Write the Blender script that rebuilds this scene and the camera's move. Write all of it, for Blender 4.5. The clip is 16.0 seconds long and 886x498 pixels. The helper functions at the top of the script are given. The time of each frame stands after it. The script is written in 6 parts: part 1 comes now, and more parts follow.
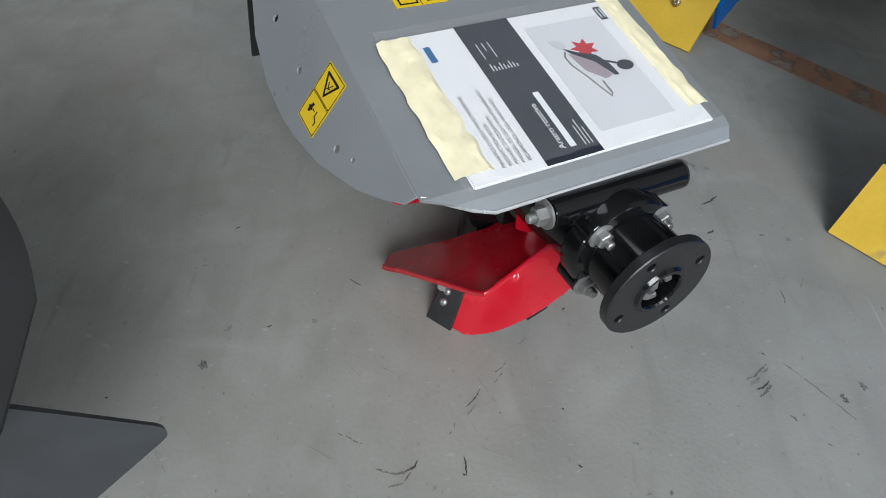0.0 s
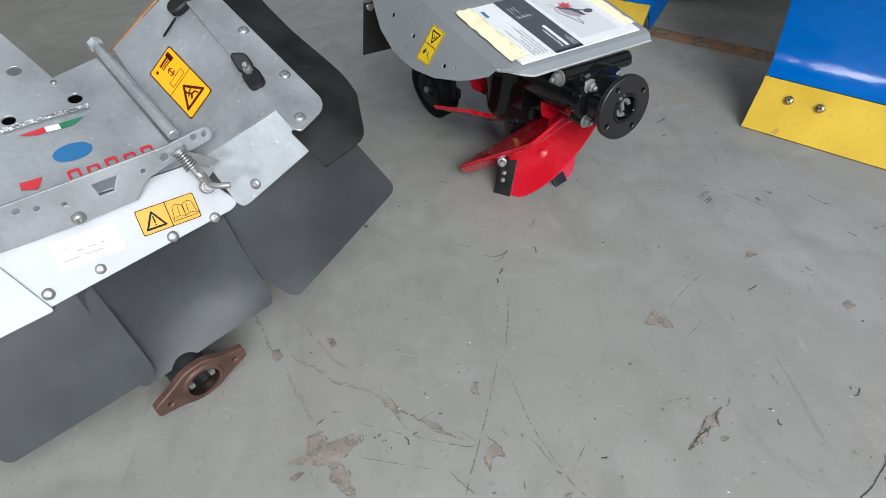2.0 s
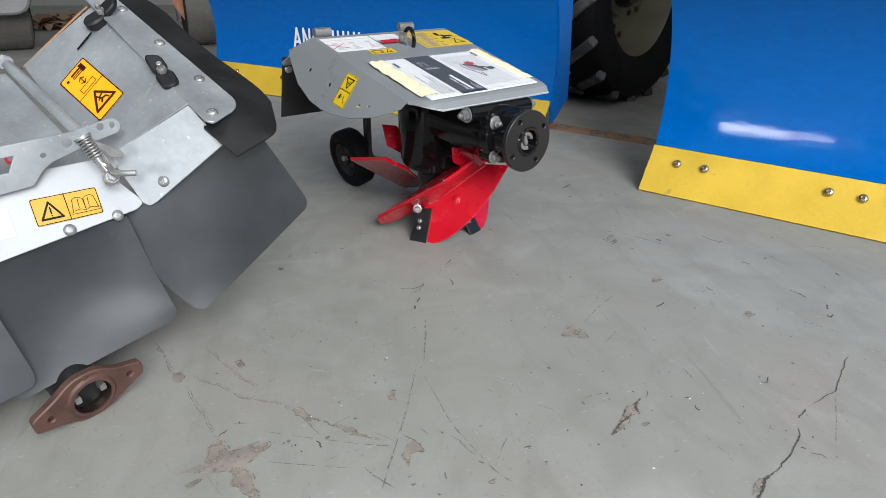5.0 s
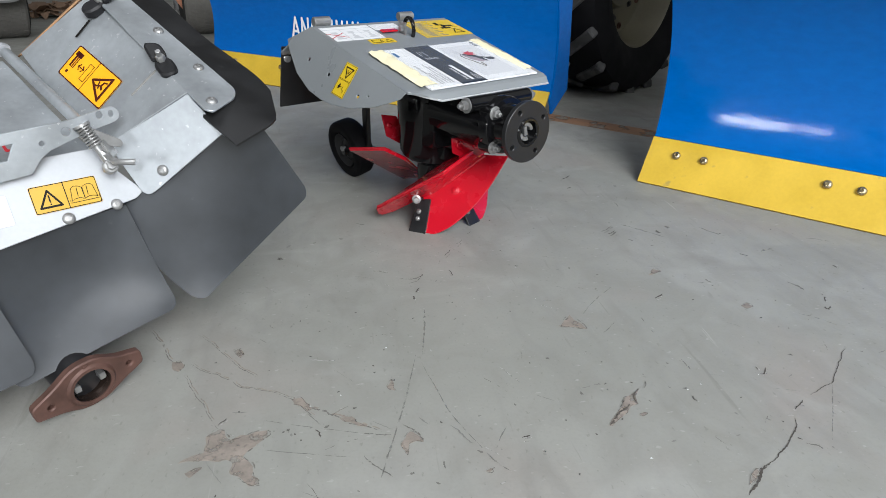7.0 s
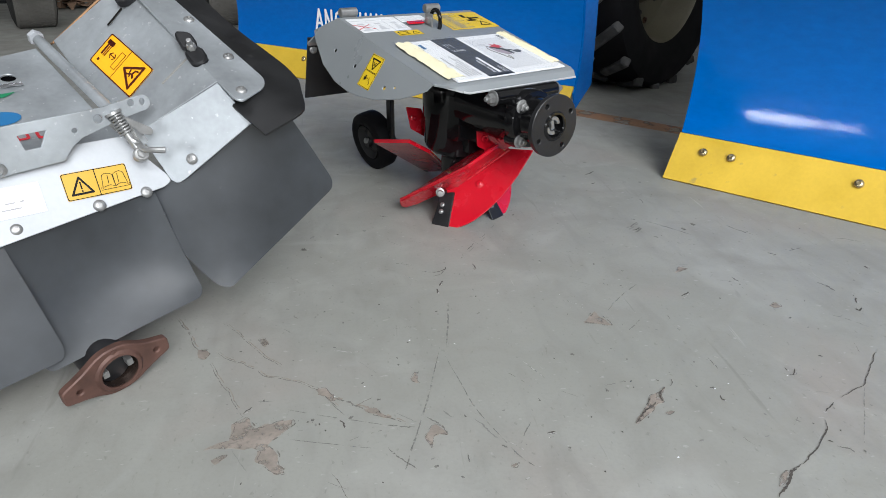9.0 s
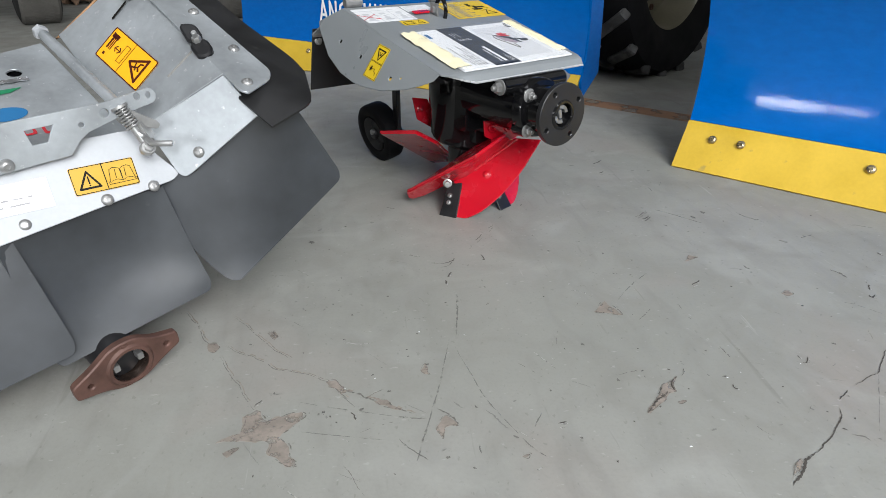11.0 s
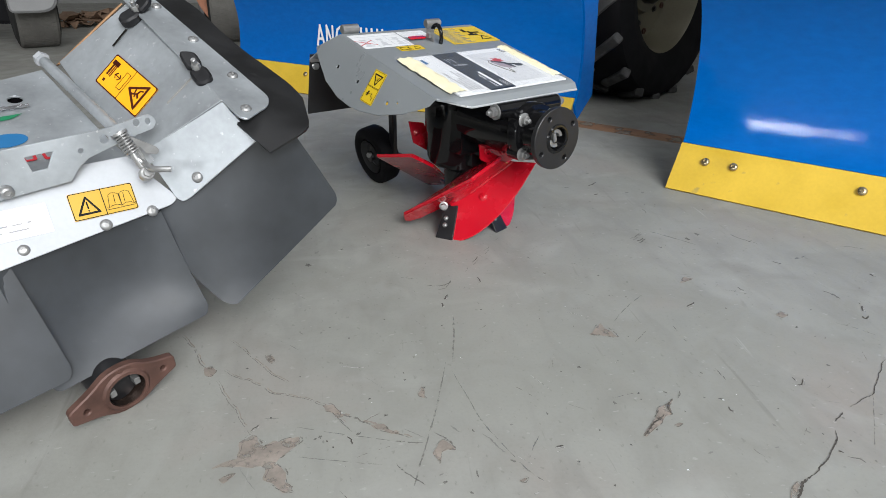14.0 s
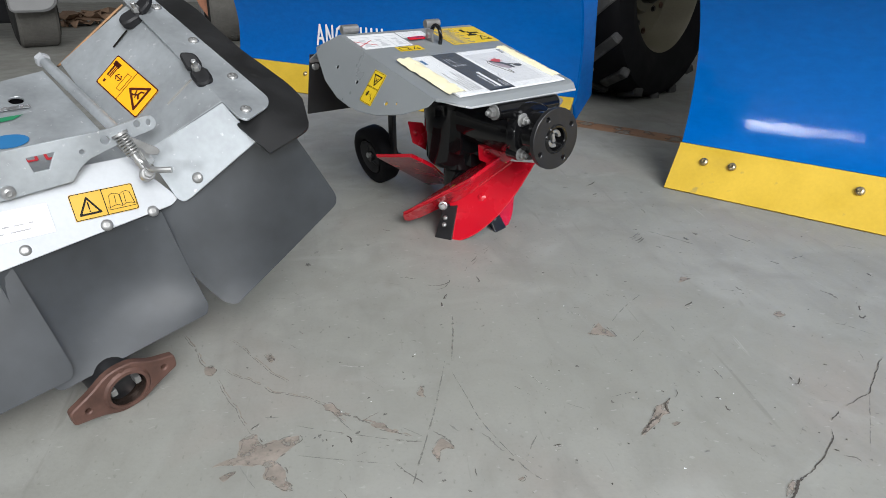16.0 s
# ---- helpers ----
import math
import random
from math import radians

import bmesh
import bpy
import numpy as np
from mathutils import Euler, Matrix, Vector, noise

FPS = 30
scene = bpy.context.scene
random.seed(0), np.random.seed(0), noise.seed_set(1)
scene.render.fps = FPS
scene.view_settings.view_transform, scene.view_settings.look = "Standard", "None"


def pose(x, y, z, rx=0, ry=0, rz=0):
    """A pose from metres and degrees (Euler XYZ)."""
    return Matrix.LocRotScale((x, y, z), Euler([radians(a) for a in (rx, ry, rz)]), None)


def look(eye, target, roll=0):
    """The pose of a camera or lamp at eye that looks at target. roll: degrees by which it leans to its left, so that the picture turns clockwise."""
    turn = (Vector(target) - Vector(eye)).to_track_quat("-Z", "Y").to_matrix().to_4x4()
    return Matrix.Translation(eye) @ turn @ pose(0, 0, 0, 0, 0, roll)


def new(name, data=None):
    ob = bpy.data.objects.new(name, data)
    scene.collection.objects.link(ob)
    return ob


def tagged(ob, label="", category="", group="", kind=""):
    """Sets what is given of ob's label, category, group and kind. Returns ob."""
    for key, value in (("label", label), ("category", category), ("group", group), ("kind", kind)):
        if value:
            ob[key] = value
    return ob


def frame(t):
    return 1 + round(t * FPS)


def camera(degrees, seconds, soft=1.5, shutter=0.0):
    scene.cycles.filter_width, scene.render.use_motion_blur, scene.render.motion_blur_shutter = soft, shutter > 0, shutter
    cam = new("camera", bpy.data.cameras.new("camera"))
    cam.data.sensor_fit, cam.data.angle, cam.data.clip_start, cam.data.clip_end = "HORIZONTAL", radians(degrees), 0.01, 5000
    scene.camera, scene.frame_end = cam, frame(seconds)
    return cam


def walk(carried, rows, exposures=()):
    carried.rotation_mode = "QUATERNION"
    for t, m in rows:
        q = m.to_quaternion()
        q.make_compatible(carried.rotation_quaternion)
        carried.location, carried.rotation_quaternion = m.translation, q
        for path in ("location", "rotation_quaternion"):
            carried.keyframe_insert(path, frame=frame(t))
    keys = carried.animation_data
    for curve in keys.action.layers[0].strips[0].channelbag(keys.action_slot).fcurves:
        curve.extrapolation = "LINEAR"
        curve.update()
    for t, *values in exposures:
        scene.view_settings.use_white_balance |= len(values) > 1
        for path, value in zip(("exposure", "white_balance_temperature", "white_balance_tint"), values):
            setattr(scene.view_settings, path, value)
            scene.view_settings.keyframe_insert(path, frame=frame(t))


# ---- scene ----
cam = camera(69.2, 16.0, 0.3)
PATH = [
    (0, (0.0240, 0.0513, 0.7655), (0.0701, 1.4614, -0.6513), 6.0),
    (0.3, (-0.0140, -0.0403, 0.8111), (0.0271, 1.4207, -0.5521), 4.05),
    (0.5, (-0.0701, -0.1170, 0.8338), (0.0062, 1.3720, -0.4984), 5.0),
    (0.7, (-0.0933, -0.2122, 0.8589), (-0.0195, 1.3018, -0.4450), 6.37),
    (1, (-0.0962, -0.3147, 0.8962), (-0.0525, 1.1950, -0.4145), 2.7),
    (1.2, (-0.0664, -0.4153, 0.9076), (-0.0334, 1.1160, -0.3764), -0.84),
    (1.5, (-0.0645, -0.6113, 0.9139), (-0.0564, 0.9785, -0.2992), -1.8),
    (1.7, (-0.0932, -0.6418, 0.8829), (-0.0650, 0.9503, -0.3266), -1.42),
    (2, (-0.1357, -0.6511, 0.8349), (-0.0886, 0.9415, -0.3733), -2.1),
    (2.3, (-0.1785, -0.6410, 0.7390), (-0.0120, 0.9855, -0.4130), 2.0),
    (2.5, (-0.1627, -0.6834, 0.6765), (-0.0050, 1.0076, -0.3789), 1.35),
    (3, (-0.1535, -0.7326, 0.6562), (-0.0109, 1.0021, -0.3299), -2.45),
    (3.5, (-0.1509, -0.7593, 0.6450), (0.0580, 1.0306, -0.2231), 1.35),
    (4, (-0.1438, -0.7682, 0.6373), (0.1262, 1.0260, -0.2015), 0.1),
    (4.5, (-0.1310, -0.7750, 0.6385), (0.1663, 1.0210, -0.1905), 0.25),
    (7, (-0.134, -0.776, 0.637), (0.175, 1.005, -0.218), 0.8),
    (7.5, (-0.138, -0.776, 0.634), (0.163, 1.008, -0.221), 1.1),
    (8, (-0.141, -0.773, 0.634), (0.149, 1.008, -0.227), 1.0),
    (8.5, (-0.147, -0.773, 0.633), (0.131, 1.009, -0.23), 1.1),
    (9, (-0.149, -0.77, 0.632), (0.109, 1.012, -0.239), 1.1),
    (11.5, (-0.152, -0.765, 0.628), (0.085, 1.008, -0.268), -0.0),
    (12, (-0.149, -0.77, 0.639), (0.092, 1.027, -0.205), -0.3),
    (12.5, (-0.151, -0.766, 0.636), (0.105, 1.032, -0.202), -0.0),
    (13, (-0.15, -0.766, 0.637), (0.106, 1.033, -0.198), -0.1),
    (13.5, (-0.151, -0.767, 0.636), (0.103, 1.033, -0.2), 0.0),
    (14, (-0.153, -0.769, 0.637), (0.099, 1.029, -0.202), 0.2),
    (14.5, (-0.154, -0.771, 0.639), (0.098, 1.026, -0.202), 0.1),
    (15, (-0.154, -0.773, 0.638), (0.101, 1.024, -0.202), 0.3),
    (15.5, (-0.153, -0.773, 0.64), (0.099, 1.023, -0.203), 0.4),
    (16, (-0.152, -0.774, 0.641), (0.1, 1.023, -0.201), 0.2),
]
walk(cam, [(t, look(eye, target, roll)) for t, eye, target, roll in PATH],
     exposures=[(0, -0.25, 6300, 9.5), (0.5, -0.15, 6350, 9.5), (1.0, 0.1, 6380, 10), (1.5, 0.0, 6420, 10), (2.0, -0.06, 6350, 10), (2.5, -0.05, 6250, 10), (3.0, -0.06, 6320, 10),
                (3.5, 0.0, 6480, 10), (7, 0.0, 6400, 10), (9, 0.0, 6400, 10), (11.5, 0.0, 6500, 10), (16, 0.0, 6500, 10)])

# ---- light: unseen lamps added in openings of the roof and walls ----
world = bpy.data.worlds.new("sky")
scene.world = world
world.use_nodes = True
sky = world.node_tree.nodes.new("ShaderNodeTexSky")
sky.sky_type, sky.sun_disc, sky.sun_elevation, sky.sun_rotation = "NISHITA", False, radians(35), radians(140)
world.node_tree.links.new(sky.outputs[0], world.node_tree.nodes["Background"].inputs[0])
world.node_tree.nodes["Background"].inputs[1].default_value = 0.1


def area(name, m, sx, sy, power, col=(0.96, 0.98, 1.0)):
    d = bpy.data.lights.new(name, "AREA")
    d.shape, d.size, d.size_y, d.energy, d.color = "RECTANGLE", sx, sy, power, col
    ob = new(name, d)
    ob.matrix_world = m
    return ob


# Roof openings and their lamps are unseen, added as fill light.
ROOF_FILLS = [(1.8, -4.2, 3.2, 2.2, 170), (4.6, -1.4, 2.6, 2.6, 60), (-3.2, 1.4, 2.4, 2.4, 55)]
for i, (x, y, sx, sy, p) in enumerate(ROOF_FILLS):
    area("roof_fill", pose(x, y, 6.96), sx, sy, p)
# unseen high south opening, added for the main light: middle x, width, sill, head
BAND = (1.7, 4.4, 2.4, 6.0)
area("key_light", look((BAND[0], -6.6, (BAND[2] + BAND[3]) / 2), (BAND[0], 1.5, 0.2)), BAND[1], BAND[3] - BAND[2], 1110)
# Unseen lamp and opening, added to reflect in the mower's folded sheet.
SHEET_LIGHT = (-4.6, 2.1, 2.4, 1.6)
area("reflection_lamp", look((SHEET_LIGHT[0], -6.95, SHEET_LIGHT[1]), (SHEET_LIGHT[0], 0, SHEET_LIGHT[1])), SHEET_LIGHT[2], SHEET_LIGHT[3], 130)
# added low west openings for blade streak: middle y, middle z, width, height, power
STREAK_LIGHTS = [(-3.95, 0.85, 1.6, 0.5, 80), (-5.2, 0.8, 0.5, 0.3, 14)]
for y, z, sx, sy, p in STREAK_LIGHTS:
    area("reflection_lamp", look((-6.92, y, z), (0, y, z)), sx, sy, p)


# ---- materials ----
def mat(name, col, rough=0.5, metal=0.0, var=0.12, scale=12.0, bump=0.05, fine=180.0, rvar=0.1, coat=0.0, spots=None, spot_scale=40.0, spot_amount=0.62, stretch=None, spec=0.5, worn=None):
    m = bpy.data.materials.new(name)
    m.use_nodes = True
    nt = m.node_tree
    N, K = nt.nodes, nt.links
    b = N["Principled BSDF"]
    tc = N.new("ShaderNodeTexCoord")
    src = tc.outputs["Object"]
    if stretch:
        mp = N.new("ShaderNodeMapping")
        mp.inputs["Scale"].default_value = stretch
        K.new(src, mp.inputs[0])
        src = mp.outputs[0]
    n1, n2 = N.new("ShaderNodeTexNoise"), N.new("ShaderNodeTexNoise")
    n1.inputs["Scale"].default_value, n1.inputs["Detail"].default_value = scale, 6
    n2.inputs["Scale"].default_value, n2.inputs["Detail"].default_value = fine, 3
    K.new(src, n1.inputs["Vector"]), K.new(src, n2.inputs["Vector"])
    add = N.new("ShaderNodeMath")
    add.operation = "MULTIPLY_ADD"
    K.new(n2.outputs[0], add.inputs[0])
    add.inputs[1].default_value = 0.35
    K.new(n1.outputs[0], add.inputs[2])
    ramp = N.new("ShaderNodeMapRange")
    ramp.inputs["From Min"].default_value, ramp.inputs["From Max"].default_value = 0.4, 0.95
    ramp.inputs["To Min"].default_value, ramp.inputs["To Max"].default_value = 1 - var, 1 + var
    K.new(add.outputs[0], ramp.inputs[0])
    mul = N.new("ShaderNodeVectorMath")
    mul.operation = "SCALE"
    mul.inputs[0].default_value = col
    K.new(ramp.outputs[0], mul.inputs["Scale"])
    colour = mul.outputs[0]
    if spots:
        n3 = N.new("ShaderNodeTexNoise")
        n3.inputs["Scale"].default_value, n3.inputs["Detail"].default_value = spot_scale, 8
        K.new(src, n3.inputs["Vector"])
        r3 = N.new("ShaderNodeMapRange")
        r3.inputs["From Min"].default_value, r3.inputs["From Max"].default_value = spot_amount, spot_amount + 0.06
        K.new(n3.outputs[0], r3.inputs[0])
        mx = N.new("ShaderNodeMix")
        mx.data_type = "RGBA"
        K.new(r3.outputs[0], mx.inputs[0])
        K.new(colour, mx.inputs[6])
        mx.inputs[7].default_value = (*spots, 1)
        colour = mx.outputs[2]
    K.new(colour, b.inputs["Base Color"])
    rr = N.new("ShaderNodeMapRange")
    rr.inputs["From Min"].default_value, rr.inputs["From Max"].default_value = 0.3, 0.7
    rr.inputs["To Min"].default_value, rr.inputs["To Max"].default_value = max(0.02, rough - rvar), min(1, rough + rvar)
    K.new(n1.outputs[0], rr.inputs[0])
    K.new(rr.outputs[0], b.inputs["Roughness"])
    b.inputs["Metallic"].default_value = metal
    b.inputs["Specular IOR Level"].default_value = spec
    b.inputs["Coat Weight"].default_value = coat
    b.inputs["Coat Roughness"].default_value = 0.08
    if worn:
        n4 = N.new("ShaderNodeTexNoise")
        n4.inputs["Scale"].default_value, n4.inputs["Detail"].default_value = worn[0], 5
        K.new(src, n4.inputs["Vector"])
        r4 = N.new("ShaderNodeMapRange")
        for key, v in (("From Min", worn[1]), ("From Max", worn[1] + 0.12), ("To Min", worn[2]), ("To Max", worn[3])):
            r4.inputs[key].default_value = v
        K.new(n4.outputs[0], r4.inputs[0])
        K.new(r4.outputs[0], b.inputs["Alpha"])
    if bump:
        bp = N.new("ShaderNodeBump")
        bp.inputs["Strength"].default_value, bp.inputs["Distance"].default_value = bump, 0.002
        K.new(add.outputs[0], bp.inputs["Height"])
        K.new(bp.outputs[0], b.inputs["Normal"])
    return m


M_GREY = mat("grey hood paint", (0.222, 0.238, 0.246), 0.34, 0.15, 0.06, 8, 0.02, 300)
M_EDGE = mat("pale steel edge", (0.6, 0.61, 0.62), 0.3, 0.6)
M_BLACK = mat("black gloss paint", (0.0045, 0.0045, 0.005), 0.1, 0.0, 0.3, 20, 0.02, 150, rvar=0.04, spec=0.4)
M_BLACKSAT = mat("black satin paint", (0.012, 0.012, 0.013), 0.38, 0.1, 0.2, 30, 0.03)
M_KNOB = mat("black moulded plastic", (0.011, 0.011, 0.012), 0.5, 0.0, 0.25, 40, 0.05, 200, spec=0.22)
M_RED = mat("red gloss paint", (0.46, 0.005, 0.016), 0.24, 0.0, 0.08, 14, 0.03, 160, coat=0.6)
# Bolt steel; the yellow strip's reflection is put into its base colour.
M_BOLT = mat("steel with yellow reflection in its colour", (0.4, 0.33, 0.2), 0.28, 0.9, 0.15, 60)
M_ZINC = mat("zinc plated steel", (0.31, 0.31, 0.305), 0.42, 0.75, 0.15, 60)
M_GALV = mat("galvanised sheet", (0.36, 0.383, 0.4), 0.44, 0.55, 0.22, 11, 0.05, 90, spots=(0.52, 0.53, 0.54), spot_scale=105, spot_amount=0.66)
# Lightened copy of M_GALV: the rear plate's stronger light is in the colour.
M_GALVLIT = mat("galvanised sheet with light in its colour", (0.41, 0.424, 0.442), 0.6, 0.3, 0.08, 9, 0.03, 160)
M_RUBBER = mat("black rubber sheet", (0.029, 0.0325, 0.037), 0.38, 0.0, 0.4, 6, 0.03, 40, rvar=0.09, spec=0.7, spots=(0.06, 0.062, 0.065), spot_scale=28, spot_amount=0.69)
M_RUBBER2 = mat("dusty black rubber", (0.009, 0.009, 0.0095), 0.5, 0.0, 0.35, 18, 0.05, 90, spots=(0.024, 0.024, 0.024), spot_scale=30, spot_amount=0.68)
M_BLUE = mat("blue gloss paint", (0.0, 0.1, 0.39), 0.085, 0.0, 0.1, 26, 0.12, 75, rvar=0.04, spec=0.3, stretch=(1, 1, 2.2))
M_YELLOW = mat("worn yellow paint", (0.55, 0.36, 0.03), 0.45, 0.0, 0.12, 9, 0.05, 110, spots=(0.36, 0.26, 0.06), spot_scale=18, spot_amount=0.68)
M_RUST = mat("rusty cast iron", (0.092, 0.047, 0.036), 0.6, 0.3, 0.35, 25, 0.25, 140)
M_BORE = mat("dark brown steel", (0.06, 0.042, 0.034), 0.28, 0.7, 0.3, 30, 0.1, 140)
M_RUSTO = mat("orange rust", (0.3, 0.13, 0.075), 0.8, 0.1, 0.35, 20, 0.2)
M_TYRE = mat("tyre rubber", (0.005, 0.005, 0.006), 0.65, 0.0, 0.3, 10, 0.2, 60, spec=0.12)
# Lugs are paler than M_TYRE: the light they catch is in the colour.
M_LUG = mat("grey tyre lugs with light in the colour", (0.05, 0.05, 0.05), 0.8, 0.0, 0.4, 14, 0.15, 70, spots=(0.085, 0.085, 0.084), spot_scale=9, spot_amount=0.5)
M_TYREG = mat("dusty tyre rubber", (0.105, 0.1, 0.09), 0.85, 0.0, 0.25, 12, 0.2, 60)
M_TYRED = mat("dark tyre side", (0.03, 0.03, 0.029), 0.8, 0.0, 0.25, 12, 0.1, 60, spec=0.15)
M_RIM = mat("cream wheel rim", (0.135, 0.122, 0.082), 0.45, 0.0, 0.15, 9, 0.05, 90)
M_PAPER = mat("white paper", (0.7, 0.71, 0.72), 0.35, 0.0, 0.03, 20, 0.02)
M_NAVY = mat("dark blue print", (0.022, 0.028, 0.038), 0.4, 0.0, 0.1, spec=0.3)
M_PRINT = mat("light grey print", (0.5, 0.51, 0.53), 0.4, 0.0, 0.05)
M_TAPE = mat("cream masking tape", (0.76, 0.7, 0.48), 0.6, 0.0, 0.12, 30, 0.3, 90)
M_STICKY = mat("yellow sticker", (0.64, 0.44, 0.015), 0.35, 0.0, 0.05)
M_STICKA = mat("amber sticker", (0.5, 0.3, 0.02), 0.4, 0.0, 0.05)
M_STICKO = mat("orange sticker", (0.8, 0.36, 0.01), 0.35, 0.0, 0.04)
M_INK = mat("black ink", (0.01, 0.009, 0.008), 0.5, 0.0, 0.1, spec=0.1)
M_BROWNINK = mat("dark brown ink", (0.055, 0.01, 0.007), 0.5, 0.0, 0.1, spec=0.1)
M_REDINK = mat("red print", (0.45, 0.02, 0.03), 0.4, 0.0, 0.1)
M_GREENINK = mat("green print", (0.01, 0.16, 0.07), 0.4, 0.0, 0.1)
M_BLUEINK = mat("blue print", (0.015, 0.12, 0.28), 0.4, 0.0, 0.1)
M_SLEEVE = mat("clear plastic film", (0.75, 0.76, 0.78), 0.16, 0.0, 0.05, 20, 0.15, 60)
M_SLEEVE.node_tree.nodes["Principled BSDF"].inputs["Alpha"].default_value = 0.035
M_FOIL = mat("crumpled silver tape", (0.72, 0.73, 0.75), 0.22, 0.9, 0.2, 90, 0.8, 120)
M_MAUVE = mat("mauve grey print", (0.3, 0.25, 0.28), 0.4, 0.0, 0.05)
M_PANEL = mat("pale grey print", (0.58, 0.59, 0.61), 0.4, 0.0, 0.03)
M_LINES = mat("dark grey print", (0.24, 0.24, 0.25), 0.4, 0.0, 0.1)
M_WHITE = mat("white paint", (0.72, 0.74, 0.76), 0.5, 0.0, 0.08)
M_PATCH = mat("bare brownish concrete", (0.275, 0.238, 0.205), 0.8, 0.0, 0.3, 40, 0.4, 260, worn=(48, 0.36, 0.15, 0.85))
M_SCRATCH = mat("worn scratch", (0.138, 0.133, 0.121), 0.8, 0.0, 0.4, 60, 0.2, worn=(170, 0.4, 0.0, 0.95))
M_PALE = mat("pale scratch", (0.37, 0.366, 0.345), 0.7, 0.0, 0.2, 60, 0.1, worn=(150, 0.42, 0.0, 0.95))
M_RIMLINE = mat("dark chip edge", (0.155, 0.138, 0.12), 0.8, 0.0, 0.3, 60, 0.2, worn=(110, 0.44, 0.0, 0.75))
M_CRACK = mat("dirt in a crack", (0.06, 0.053, 0.046), 0.9, 0.0, 0.3, 60, 0.2, worn=(120, 0.32, 0.3, 1.0))
M_FAINT = mat("faint grey drag mark", (0.19, 0.185, 0.168), 0.7, 0.0, 0.2, 60, 0.0, worn=(70, 0.42, 0.0, 0.5))
M_DRAG = mat("dark drag scratch", (0.16, 0.15, 0.135), 0.8, 0.0, 0.3, 60, 0.1, worn=(130, 0.4, 0.0, 0.9))
M_SCUFF = mat("grey scuff", (0.18, 0.177, 0.166), 0.7, 0.0, 0.25, 60, 0.1)
M_WALL = mat("grey hall wall", (0.2, 0.2, 0.195), 0.8, 0.0, 0.1, 1.5, 0.1)
M_CEIL = mat("ceiling sheet", (0.26, 0.26, 0.26), 0.8, 0.0, 0.08, 1.5, 0.1)
M_TAN = mat("rust-stained tan edge", (0.3, 0.17, 0.085), 0.7, 0.1, 0.3, 40, 0.2)
M_BROWN = mat("brown cardboard", (0.22, 0.14, 0.09), 0.8, 0.0, 0.25, 14, 0.1)
M_ORANGE = mat("faded orange floor line", (0.3, 0.165, 0.095), 0.6, 0.0, 0.3, 14, 0.05, worn=(13, 0.36, 0.25, 0.9))


